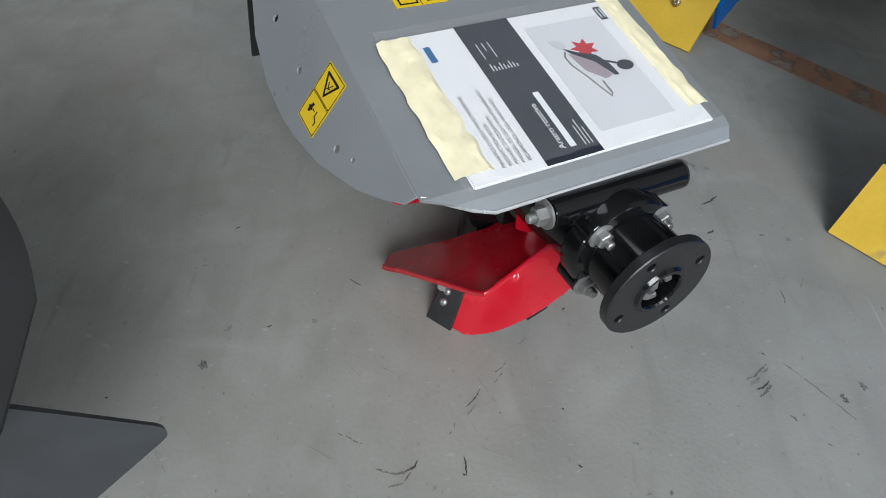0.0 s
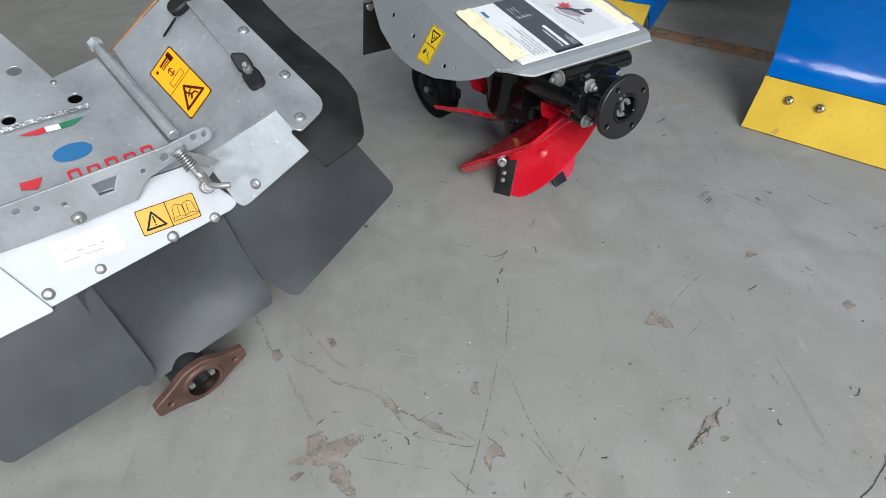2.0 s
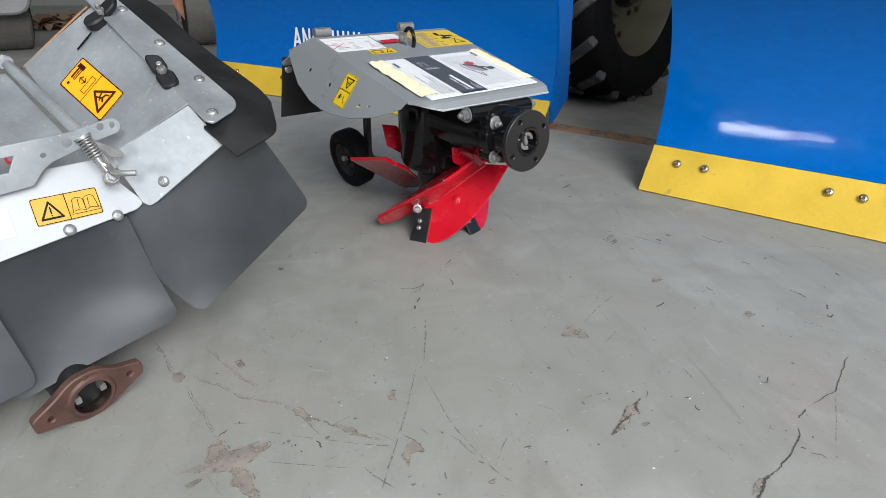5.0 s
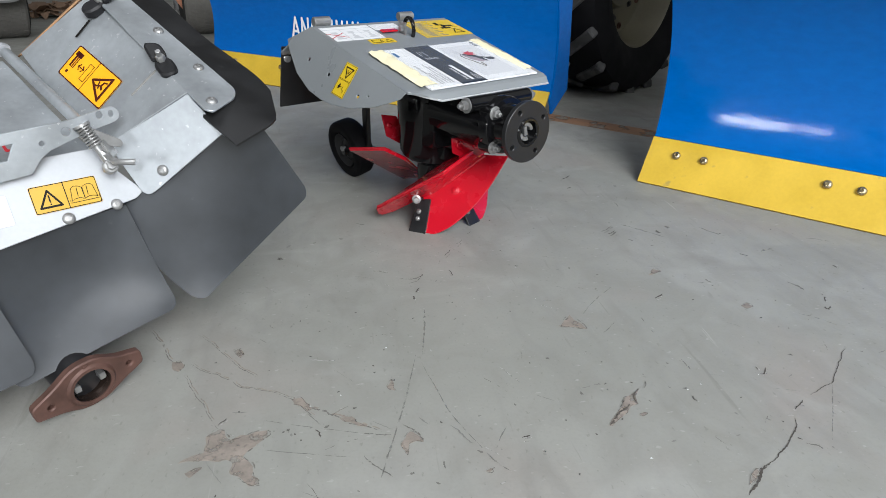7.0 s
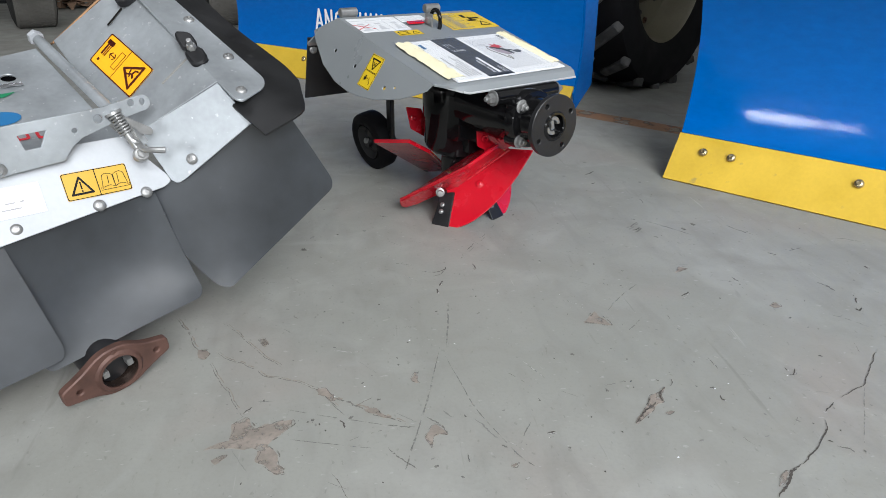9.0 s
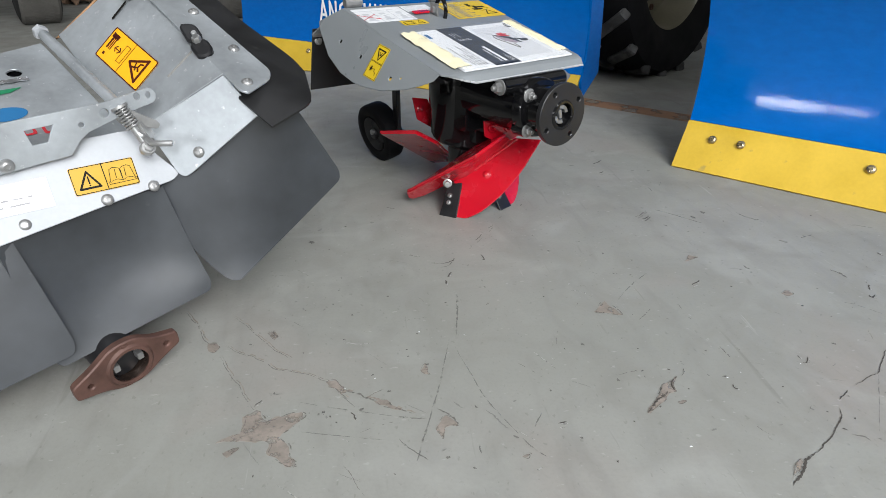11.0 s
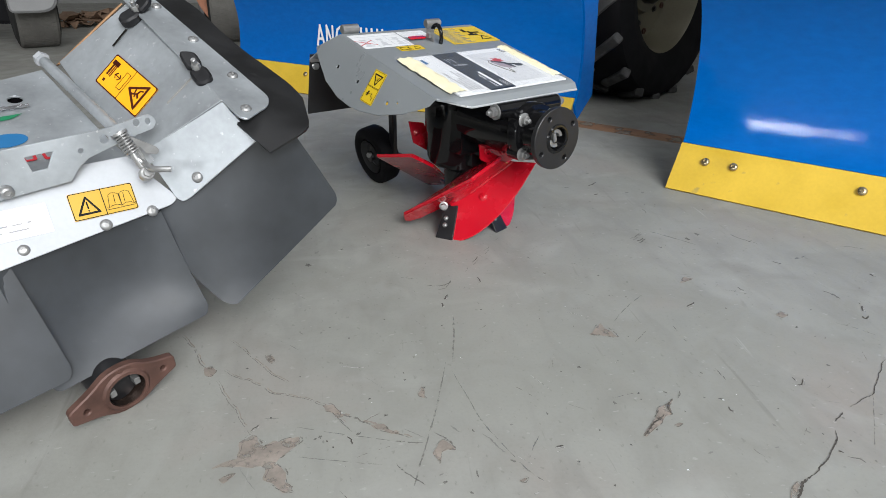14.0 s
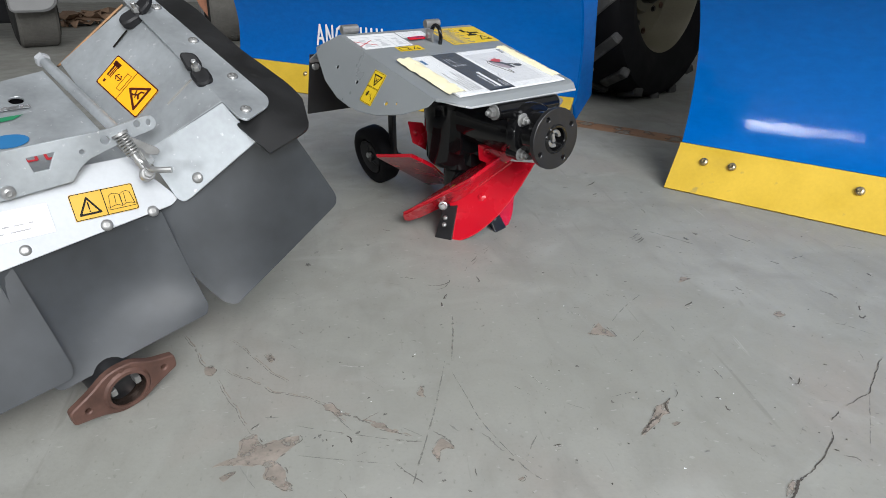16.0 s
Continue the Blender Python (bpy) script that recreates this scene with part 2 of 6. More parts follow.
def floor_material():
    m = bpy.data.materials.new("worn grey concrete floor")
    m.use_nodes = True
    nt = m.node_tree
    N, K = nt.nodes, nt.links
    b = N["Principled BSDF"]
    tc = N.new("ShaderNodeTexCoord")

    def noise_tex(scale, detail=6, stretch=None, dist=0.0):
        n = N.new("ShaderNodeTexNoise")
        n.inputs["Scale"].default_value, n.inputs["Detail"].default_value, n.inputs["Distortion"].default_value = scale, detail, dist
        if stretch:
            mp = N.new("ShaderNodeMapping")
            mp.inputs["Scale"].default_value, mp.inputs["Rotation"].default_value = stretch[0], stretch[1]
            K.new(tc.outputs["Object"], mp.inputs[0])
            K.new(mp.outputs[0], n.inputs["Vector"])
        else:
            K.new(tc.outputs["Object"], n.inputs["Vector"])
        return n.outputs[0]

    def rng(x, a, c, lo=0.0, hi=1.0):
        r = N.new("ShaderNodeMapRange")
        for key, v in (("From Min", a), ("From Max", c), ("To Min", lo), ("To Max", hi)):
            r.inputs[key].default_value = v
        K.new(x, r.inputs[0])
        return r.outputs[0]

    def mix(fac, a, c):
        mx = N.new("ShaderNodeMix")
        mx.data_type = "RGBA"
        K.new(fac, mx.inputs[0])
        for s, v in ((6, a), (7, c)):
            if isinstance(v, tuple):
                mx.inputs[s].default_value = (*v, 1)
            else:
                K.new(v, mx.inputs[s])
        return mx.outputs[2]

    big, mid, fine = noise_tex(1.6, 5), noise_tex(7, 8, dist=0.8), noise_tex(160, 4)
    col = mix(rng(big, 0.35, 0.65), (0.249, 0.251, 0.225), (0.293, 0.292, 0.268))
    col = mix(rng(mid, 0.42, 0.72, 0, 0.6), col, (0.208, 0.206, 0.184))
    pink = noise_tex(2.6, 4, dist=0.5)
    col = mix(rng(pink, 0.54, 0.72, 0, 0.6), col, (0.273, 0.245, 0.221))
    smear = noise_tex(14, 6, ((1, 0.3, 1), (0, 0, 0.4)), 1.2)
    col = mix(rng(smear, 0.5, 0.75, 0, 0.4), col, (0.188, 0.187, 0.172))
    col = mix(rng(fine, 0.5, 0.8, 0, 0.18), col, (0.169, 0.168, 0.152))
    pale = noise_tex(5, 6, ((1, 1, 1), (0, 0, 0.7)), 1.0)
    col = mix(rng(pale, 0.56, 0.75, 0, 0.5), col, (0.346, 0.346, 0.324))
    for sc, rot, th in ((30, 0.5, 0.685), (38, 2.0, 0.695), (26, 1.2, 0.7), (60, 2.6, 0.7)):
        line = noise_tex(sc, 6, ((1, 0.1, 1), (0, 0, rot)), 0.5)
        col = mix(rng(line, th, th + 0.06, 0, 0.4), col, (0.16, 0.156, 0.14))
    line = noise_tex(60, 5, ((1, 0.07, 1), (0, 0, 1.9)), 0.5)
    col = mix(rng(line, 0.71, 0.75, 0, 0.35), col, (0.413, 0.411, 0.387))
    speck = noise_tex(60, 2)
    col = mix(rng(speck, 0.765, 0.79, 0, 0.7), col, (0.0845, 0.0795, 0.0719))
    pits, grit = noise_tex(120, 3, ((1, 0.6, 1), (0, 0, 0.9))), noise_tex(95, 3, ((0.6, 1, 1), (0, 0, 0.3)))
    col = mix(rng(pits, 0.65, 0.72, 0, 0.4), col, (0.145, 0.142, 0.128))
    col = mix(rng(grit, 0.67, 0.73, 0, 0.4), col, (0.4, 0.398, 0.375))
    K.new(col, b.inputs["Base Color"])
    K.new(rng(mid, 0.3, 0.7, 0.55, 0.75), b.inputs["Roughness"])
    bp = N.new("ShaderNodeBump")
    bp.inputs["Strength"].default_value, bp.inputs["Distance"].default_value = 0.15, 0.002
    ad = N.new("ShaderNodeMath")
    K.new(mid, ad.inputs[0]), K.new(fine, ad.inputs[1])
    K.new(ad.outputs[0], bp.inputs["Height"])
    K.new(bp.outputs[0], b.inputs["Normal"])
    return m


M_FLOOR = floor_material()


# ---- mesh helpers ----
def V(*a):
    return Vector(a)


def thing(name, label, category, at=(0, 0, 0), rz=0.0, group="", kind=""):
    ob = new(name)
    ob.empty_display_size = 0.05
    ob.matrix_world = pose(*at, 0, 0, rz)
    return tagged(ob, label, category, group, kind)


def root_matrix(ob):
    while ob.parent:
        ob = ob.parent
    return ob.matrix_basis.copy()


def part(name, bm, material, parent=None, label="", smooth=True, angle=35.0, m=None):
    """Links a bmesh, given in world space (or in the space of m), as one mesh object."""
    if m is not None:
        bm.transform(m)
    if parent is not None:
        bm.transform(root_matrix(parent).inverted())
    bmesh.ops.recalc_face_normals(bm, faces=bm.faces)
    me = bpy.data.meshes.new(name)
    if smooth:
        for f in bm.faces:
            f.smooth = True
        for e in bm.edges:
            e.smooth = len(e.link_faces) == 2 and e.calc_face_angle(4) < radians(angle)
    bm.to_mesh(me)
    bm.free()
    me.materials.append(material)
    ob = new(name, me)
    if parent is not None:
        ob.parent = parent
    if label:
        ob["label"] = label
    return ob


def frame_of(pts):
    """Centre and axes of the plane nearest to the points."""
    P = np.array([tuple(p) for p in pts])
    c = P.mean(0)
    _, _, v = np.linalg.svd(P - c)
    n = v[2] if v[2][2] >= 0 else -v[2]
    x = v[0]
    y = np.cross(n, x)
    return Matrix(((x[0], y[0], n[0], c[0]), (x[1], y[1], n[1], c[1]), (x[2], y[2], n[2], c[2]), (0, 0, 0, 1)))


def rounded(poly, r, seg=4):
    """A flat outline with rounded corners; r may be one radius or one for each corner."""
    out, k = [], len(poly)
    rs = r if isinstance(r, (list, tuple)) else [r] * k
    for i in range(k):
        p, a, c = Vector(poly[i]).to_2d(), Vector(poly[i - 1]).to_2d(), Vector(poly[(i + 1) % k]).to_2d()
        u, w = (a - p), (c - p)
        d = min(rs[i], u.length * 0.45, w.length * 0.45)
        if d < 1e-5:
            out.append(p)
            continue
        p0, p1 = p + u.normalized() * d, p + w.normalized() * d
        for j in range(seg + 1):
            t = j / seg
            out.append(p0 * (1 - t) ** 2 + p * 2 * t * (1 - t) + p1 * t * t)
    return out


def circle(cx, cy, r, n=14, sy=1.0):
    return [Vector((cx + r * math.cos(2 * math.pi * i / n), cy + r * sy * math.sin(2 * math.pi * i / n))) for i in range(n)]


def sheet(outer, t, holes=(), bevel=0.0008, m=None):
    """A flat plate from z = 0 down to -t, with holes through it."""
    bm = bmesh.new()
    edges = []
    for loop in (outer, *holes):
        vs = [bm.verts.new((p[0], p[1], 0)) for p in loop]
        edges += [bm.edges.new((vs[i], vs[(i + 1) % len(vs)])) for i in range(len(vs))]
    bmesh.ops.triangle_fill(bm, edges=edges, use_beauty=True, use_dissolve=False)
    faces = list(bm.faces)
    ext = bmesh.ops.extrude_face_region(bm, geom=faces)
    bmesh.ops.translate(bm, verts=[v for v in ext["geom"] if isinstance(v, bmesh.types.BMVert)], vec=(0, 0, -t))
    bmesh.ops.recalc_face_normals(bm, faces=bm.faces)
    if bevel:
        es = [e for e in bm.edges if len(e.link_faces) == 2 and e.calc_face_angle(0) > 1.2]
        bmesh.ops.bevel(bm, geom=es, offset=min(bevel, t * 0.4), segments=1, affect="EDGES")
    if m is not None:
        bm.transform(m)
    return bm


def plate3(pts, t, r=0.0, holes=(), bevel=0.0008):
    """A flat plate through corners in space; holes are (point, radius)."""
    F = frame_of(pts)
    I = F.inverted()
    out = rounded([(I @ Vector(p)) for p in pts], r) if r else [(I @ Vector(p)) for p in pts]
    hl = [circle((I @ Vector(p)).x, (I @ Vector(p)).y, rad) for p, rad in holes]
    return sheet(out, t, hl, bevel, F)


def plate_on(F, pts, t, r=0.0, holes=(), bevel=0.0008):
    """A flat plate in the plane of F; the corners are dropped onto it."""
    I = F.inverted()
    out = [(I @ Vector(p)) for p in pts]
    out = rounded(out, r) if r else out
    hl = [circle((I @ Vector(p)).x, (I @ Vector(p)).y, rad) for p, rad in holes]
    return sheet(out, t, hl, bevel, F)


def box(sx, sy, sz, m=None, bevel=0.003, seg=2):
    bm = bmesh.new()
    bmesh.ops.create_cube(bm, size=1)
    bmesh.ops.scale(bm, vec=(sx, sy, sz), verts=bm.verts)
    if bevel:
        bmesh.ops.bevel(bm, geom=list(bm.edges), offset=bevel, segments=seg, affect="EDGES")
    if m is not None:
        bm.transform(m)
    return bm


def along(p, direction, roll=0.0):
    """A frame at p whose z axis points along the direction."""
    q = Vector(direction).to_track_quat("Z", "Y").to_matrix().to_4x4()
    return Matrix.Translation(p) @ q @ Matrix.Rotation(roll, 4, "Z")


def lathe(profile, m=None, n=32):
    """A turned body: (radius, height) pairs about z."""
    bm = bmesh.new()
    rings = []
    for r, z in profile:
        if r < 1e-6:
            rings.append([bm.verts.new((0, 0, z))])
        else:
            rings.append([bm.verts.new((r * math.cos(2 * math.pi * i / n), r * math.sin(2 * math.pi * i / n), z)) for i in range(n)])
    for a, c in zip(rings, rings[1:]):
        for i in range(n):
            j = (i + 1) % n
            if len(a) == 1 and len(c) > 1:
                bm.faces.new((a[0], c[i], c[j]))
            elif len(c) == 1 and len(a) > 1:
                bm.faces.new((a[i], a[j], c[0]))
            elif len(a) > 1:
                bm.faces.new((a[i], a[j], c[j], c[i]))
    if m is not None:
        bm.transform(m)
    return bm


def rod(p0, p1, r, n=16, b=0.15):
    p0, p1 = Vector(p0), Vector(p1)
    h = (p1 - p0).length
    c = r * b
    return lathe([(0, 0), (r - c, 0), (r, c), (r, h - c), (r - c, h), (0, h)], along(p0, p1 - p0), n)


def pipe(pts, r, n=10, closed=False):
    """A round bar swept along points."""
    pts = [Vector(p) for p in pts]
    bm = bmesh.new()
    rings = []
    up = Vector((0.13, 0.21, 0.97))
    k = len(pts)
    for i, p in enumerate(pts):
        if closed:
            t = pts[(i + 1) % k] - pts[i - 1]
        else:
            t = pts[min(i + 1, k - 1)] - pts[max(i - 1, 0)]
        t.normalize()
        a = t.cross(up).normalized()
        c = a.cross(t)
        rings.append([bm.verts.new(p + (a * math.cos(2 * math.pi * j / n) + c * math.sin(2 * math.pi * j / n)) * r) for j in range(n)])
    for i in range(k if closed else k - 1):
        a, c = rings[i], rings[(i + 1) % k]
        for j in range(n):
            bm.faces.new((a[j], a[(j + 1) % n], c[(j + 1) % n], c[j]))
    if not closed:
        bm.faces.new(rings[0]), bm.faces.new(rings[-1])
    return bm


def merge(*bms):
    out = bmesh.new()
    for b in bms:
        me = bpy.data.meshes.new("tmp")
        b.to_mesh(me)
        b.free()
        out.from_mesh(me)
        bpy.data.meshes.remove(me)
    return out


def smooth_curve(pts, n=6):
    """Catmull-Rom points through pts."""
    P = [Vector(p) for p in pts]
    out = []
    for i in range(len(P) - 1):
        a, b, c, d = P[max(i - 1, 0)], P[i], P[i + 1], P[min(i + 2, len(P) - 1)]
        for j in range(n):
            t = j / n
            out.append(0.5 * ((2 * b) + (c - a) * t + (2 * a - 5 * b + 4 * c - d) * t * t + (3 * b - a - 3 * c + d) * t ** 3))
    out.append(P[-1])
    return out


def skin(rows, t, m=None, bevel=0.0):
    """A thick sheet over a grid of points (rows of equal length)."""
    bm = bmesh.new()
    g = [[bm.verts.new(p) for p in row] for row in rows]
    for a, c in zip(g, g[1:]):
        for i in range(len(a) - 1):
            bm.faces.new((a[i], a[i + 1], c[i + 1], c[i]))
    bmesh.ops.recalc_face_normals(bm, faces=bm.faces)
    bmesh.ops.solidify(bm, geom=list(bm.faces), thickness=t)
    if m is not None:
        bm.transform(m)
    return bm


def hex_bolt(p, n, r, h=None, dome=False, washer=True, stud=0.0):
    """A bolt head standing on p along n; r is half the width over corners."""
    h = h or r * 0.8
    M = along(p, n, 0.4)
    bits = []
    z = 0.0
    if washer:
        bits.append(lathe([(0, 0), (r * 1.45, 0), (r * 1.45, r * 0.14), (r * 1.36, r * 0.2), (0, r * 0.2)], M, 20))
        z = r * 0.2
    if dome:
        bits.append(lathe([(r * 1.1, z - 0.0002), (r * 1.08, z + h * 0.25), (r * 0.9, z + h * 0.6), (r * 0.55, z + h * 0.85), (r * 0.42, z + h * 0.88), (r * 0.4, z + h * 0.5), (0, z + h * 0.5)], M, 18))
    else:
        bits.append(lathe([(0, z), (r, z), (r, z + h * 0.85), (r * 0.86, z + h), (0, z + h)], M, 6))
    if stud:
        bits.append(lathe([(0, z + h), (r * 0.5, z + h), (r * 0.5, z + h + stud * 0.8), (r * 0.38, z + h + stud), (0, z + h + stud)], M, 12))
    return merge(*bits)


def decal(F, x0, y0, x1, y1, lift=0.0006, r=0.0):
    """A thin printed rectangle in the plane frame F."""
    o = [(x0, y0), (x1, y0), (x1, y1), (x0, y1)]
    return sheet(rounded(o, r) if r else o, 0.0003, (), 0, F @ Matrix.Translation((0, 0, lift)))


def shape(F, pts, lift=0.0009, holes=()):
    return sheet(pts, 0.0002, holes, 0, F @ Matrix.Translation((0, 0, lift)))


def tri_sign(F, cx, cy, s, lift=0.001):
    """A warning triangle outline with a rounded border."""
    o = rounded([(cx - s * 0.58, cy - s * 0.42), (cx + s * 0.58, cy - s * 0.42), (cx, cy + s * 0.58)], s * 0.1, 3)
    i = [(cx - s * 0.4, cy - s * 0.31), (cx + s * 0.4, cy - s * 0.31), (cx, cy + s * 0.38)]
    return shape(F, o, lift, [i])


def plane_frame(o, x, n):
    """A frame from an origin, an x direction and a normal."""
    n = Vector(n).normalized()
    x = Vector(x)
    x = (x - n * x.dot(n)).normalized()
    y = n.cross(x)
    return Matrix(((x.x, y.x, n.x, o[0]), (x.y, y.y, n.y, o[1]), (x.z, y.z, n.z, o[2]), (0, 0, 0, 1)))


# ---- the hall ----
X0, X1, Y0, Y1, HZ = -7.0, 7.5, -7.0, 9.0, 7.0


def slab(name, sx, sy, sz, at, material, label, category):
    return tagged(part(name, box(sx, sy, sz, pose(*at), 0), material), label, category, kind="structure")


FLOOR = slab("floor", X1 - X0, Y1 - Y0, 0.2, ((X0 + X1) / 2, (Y0 + Y1) / 2, -0.1), M_FLOOR, "worn grey concrete workshop floor with cracks and stains", "floor")
bm = sheet([(X0, Y0), (X1, Y0), (X1, Y1), (X0, Y1)], 0.2, [[(x - sx / 2, y - sy / 2), (x - sx / 2, y + sy / 2), (x + sx / 2, y + sy / 2), (x + sx / 2, y - sy / 2)] for x, y, sx, sy, p in ROOF_FILLS], 0, pose(0, 0, HZ + 0.2))
tagged(part("ceiling", bm, M_CEIL), "pale sheet ceiling with openings for added fill lamps", "ceiling", kind="structure")
slab("wall_north", X1 - X0, 0.2, HZ, ((X0 + X1) / 2, Y1 + 0.1, HZ / 2), M_WALL, "plain grey hall wall", "wall")
bm = sheet([(X0, 0), (X1, 0), (X1, HZ), (X0, HZ)], 0.2, [[(BAND[0] + a * BAND[1] / 2, BAND[b]) for a, b in ((-1, 2), (-1, 3), (1, 3), (1, 2))], [(SHEET_LIGHT[0] + a * SHEET_LIGHT[2] / 2, SHEET_LIGHT[1] + b * SHEET_LIGHT[3] / 2) for a, b in ((-1, -1), (-1, 1), (1, 1), (1, -1))]], 0, plane_frame((0, Y0 - 0.2, 0), (1, 0, 0), (0, -1, 0)))
tagged(part("wall_south", bm, M_WALL), "grey hall wall with openings for an added high band and low lamp", "wall", kind="structure")
slab("wall_east", 0.2, Y1 - Y0 + 0.4, HZ, (X1 + 0.1, (Y0 + Y1) / 2, HZ / 2), M_WALL, "plain grey hall wall", "wall")
W = plane_frame((X0, (Y0 + Y1) / 2, HZ / 2), (0, 1, 0), (1, 0, 0))
wm = (Y0 + Y1) / 2
bm = sheet([(-(Y1 - Y0) / 2 - 0.2, -HZ / 2), ((Y1 - Y0) / 2 + 0.2, -HZ / 2), ((Y1 - Y0) / 2 + 0.2, HZ / 2), (-(Y1 - Y0) / 2 - 0.2, HZ / 2)], 0.2,
           [[(y - wm - sx / 2, z - HZ / 2 - sy / 2), (y - wm - sx / 2, z - HZ / 2 + sy / 2), (y - wm + sx / 2, z - HZ / 2 + sy / 2), (y - wm + sx / 2, z - HZ / 2 - sy / 2)] for y, z, sx, sy, p in STREAK_LIGHTS], 0, W)
tagged(part("wall_west", bm, M_WALL), "plain hall wall with two low openings for added lamps", "wall", kind="structure")


# Unseen board, added to shade the tractor and floor behind the blade.
bm = box(2.8, 0.12, 2.6, Matrix.Translation((1.986, 0.157, 1.3)) @ Matrix.Rotation(radians(-47), 4, "Z"), 0)
tagged(part("light_block", bm, M_WALL), "unseen plain board added behind the snow blade to block light", "wall", kind="structure")


# ---- snow blades ----
PROFILE = [(0, 0), (-0.044, 0.06), (-0.086, 0.12), (-0.107, 0.206), (-0.112, 0.304), (-0.098, 0.4), (-0.071, 0.479), (-0.03, 0.55), (0.03, 0.62), (0.085, 0.665)]


def snow_blade(label, corner, axis_deg, length, bolts, flare):
    """A curved blade on a bolted wear strip; it stands on its lower edge. The corner is at the left end seen from the front."""
    a = radians(axis_deg)
    ax, fw = V(math.cos(a), math.sin(a), 0), V(math.sin(a), -math.cos(a), 0)
    th = thing("snow_blade", label, "snow blade", (*corner, 0), axis_deg, "snow blades")
    o = V(*corner, 0)
    prof = smooth_curve([(p[0], p[1], 0) for p in PROFILE], 5)

    def row(p, s):
        return o + ax * s + fw * p.x + V(0, 0, p.y)

    cut = 12
    steps = [length * i / 24 for i in range(25)]
    face = []
    for p in prof[cut - 2:]:
        k = (p.y - 0.12) / 0.5
        face.append([row(p, s + (flare * max(0, k) ** 1.0 if i == len(steps) - 1 else 0)) for i, s in enumerate(steps)])
    part("curved_face", skin(face, 0.006), M_BLUE, th, "glossy blue painted steel face")
    strip = [[row(p, s) + fw * 0.008 for s in steps] for p in prof[:cut - 1]]
    part("wear_strip", skin(strip, 0.008), M_YELLOW, th, "worn yellow bolted cutting strip")
    for s in (0.0, length):
        rib = [(-0.1, 0.03)] + [(p.x, p.y) for p in prof[8:]] + [(-0.2, 0.665), (-0.235, 0.3), (-0.25, 0.105)]
        F = Matrix(((fw.x, 0, ax.x, o.x + ax.x * s), (fw.y, 0, ax.y, o.y + ax.y * s), (0, 1, 0, 0), (0, 0, 0, 1)))
        part("end_rib", sheet([(x - 0.004, z) for x, z in rib], 0.008, (), 0, F @ pose(0, 0, 0.012 if s == 0 else 0.004)), M_BLUE, th)
    for z in (0.25, 0.5):
        part("back_tube", box(length * 0.96, 0.06, 0.06, Matrix.Translation(o + ax * length / 2 - fw * 0.16 + V(0, 0, z)) @ Matrix.Rotation(a, 4, "Z")), M_BLUE, th)
    nrm = (fw * 0.83 + V(0, 0, 0.56)).normalized()
    for s in bolts:
        part("bolt", hex_bolt(o + ax * s - fw * (0.062 - 0.02) + V(0, 0, 0.0855) , nrm, 0.0112, 0.009, dome=True, washer=False), M_BOLT, th, "domed bolt head, yellow reflection in its colour")
    return th


snow_blade("glossy blue curved snow blade with a worn yellow edge", (0.763, 0.944), -47.0, 1.9, (0.085, 0.164, 0.482, 0.56, 0.88, 0.96, 1.3, 1.38, 1.74, 1.82), 0.0)
BACK = snow_blade("blue snow blade with yellow edge and white hand lettering", (-0.80, 2.86), -41.0, 1.925, (0.12, 0.2, 0.52, 0.6, 0.92, 1.0, 1.32, 1.4, 1.75, 1.83), 0.0)


def blade_lettering():
    """White brushed strokes on the blade, as plain bars."""
    a = radians(-41)
    ax, fw = V(math.cos(a), math.sin(a), 0), V(math.sin(a), -math.cos(a), 0)
    o = V(-0.80, 2.86, 0)
    A = [((0.0, -0.045), (0.021, 0.045)), ((0.021, 0.045), (0.044, -0.045)), ((0.009, -0.016), (0.035, -0.016))]
    N = [((0.0, -0.045), (0.002, 0.045)), ((0.002, 0.045), (0.038, -0.045)), ((0.038, -0.045), (0.04, 0.045))]
    C = [((0.04, 0.03), (0.026, 0.044)), ((0.026, 0.044), (0.008, 0.032)), ((0.008, 0.032), (0.0, 0.0)), ((0.0, 0.0), (0.008, -0.032)), ((0.008, -0.032), (0.026, -0.044)), ((0.026, -0.044), (0.042, -0.028))]
    bar = [((0.0, -0.045), (0.0, 0.045)), ((0.03, -0.045), (0.03, 0.045))]
    for i, letter in enumerate((A, N, C, bar, bar, bar, bar)):
        F = plane_frame(o + ax * (0.568 + 0.062 * i) + fw * (-0.1) + V(0, 0, 0.27), ax, fw)
        strokes = []
        for j, (p, q) in enumerate(letter):
            p, q = V(*p, 0), V(*q, 0)
            d = (q - p).normalized() * 0.006
            n = V(-d.y, d.x, 0)
            strokes.append(shape(F, rounded([tuple(k.to_2d()) for k in (p - d - n, q + d - n, q + d + n, p - d + n)], 0.005), 0.004 + 0.0002 * j))
        part("letter", merge(*strokes), M_WHITE, BACK, "white brushed letter", smooth=False)


blade_lettering()


# ---- rotary plough ----
PL = Matrix.Translation((0.110, 0.779, 0)) @ Matrix.Rotation(radians(29), 4, "Z")


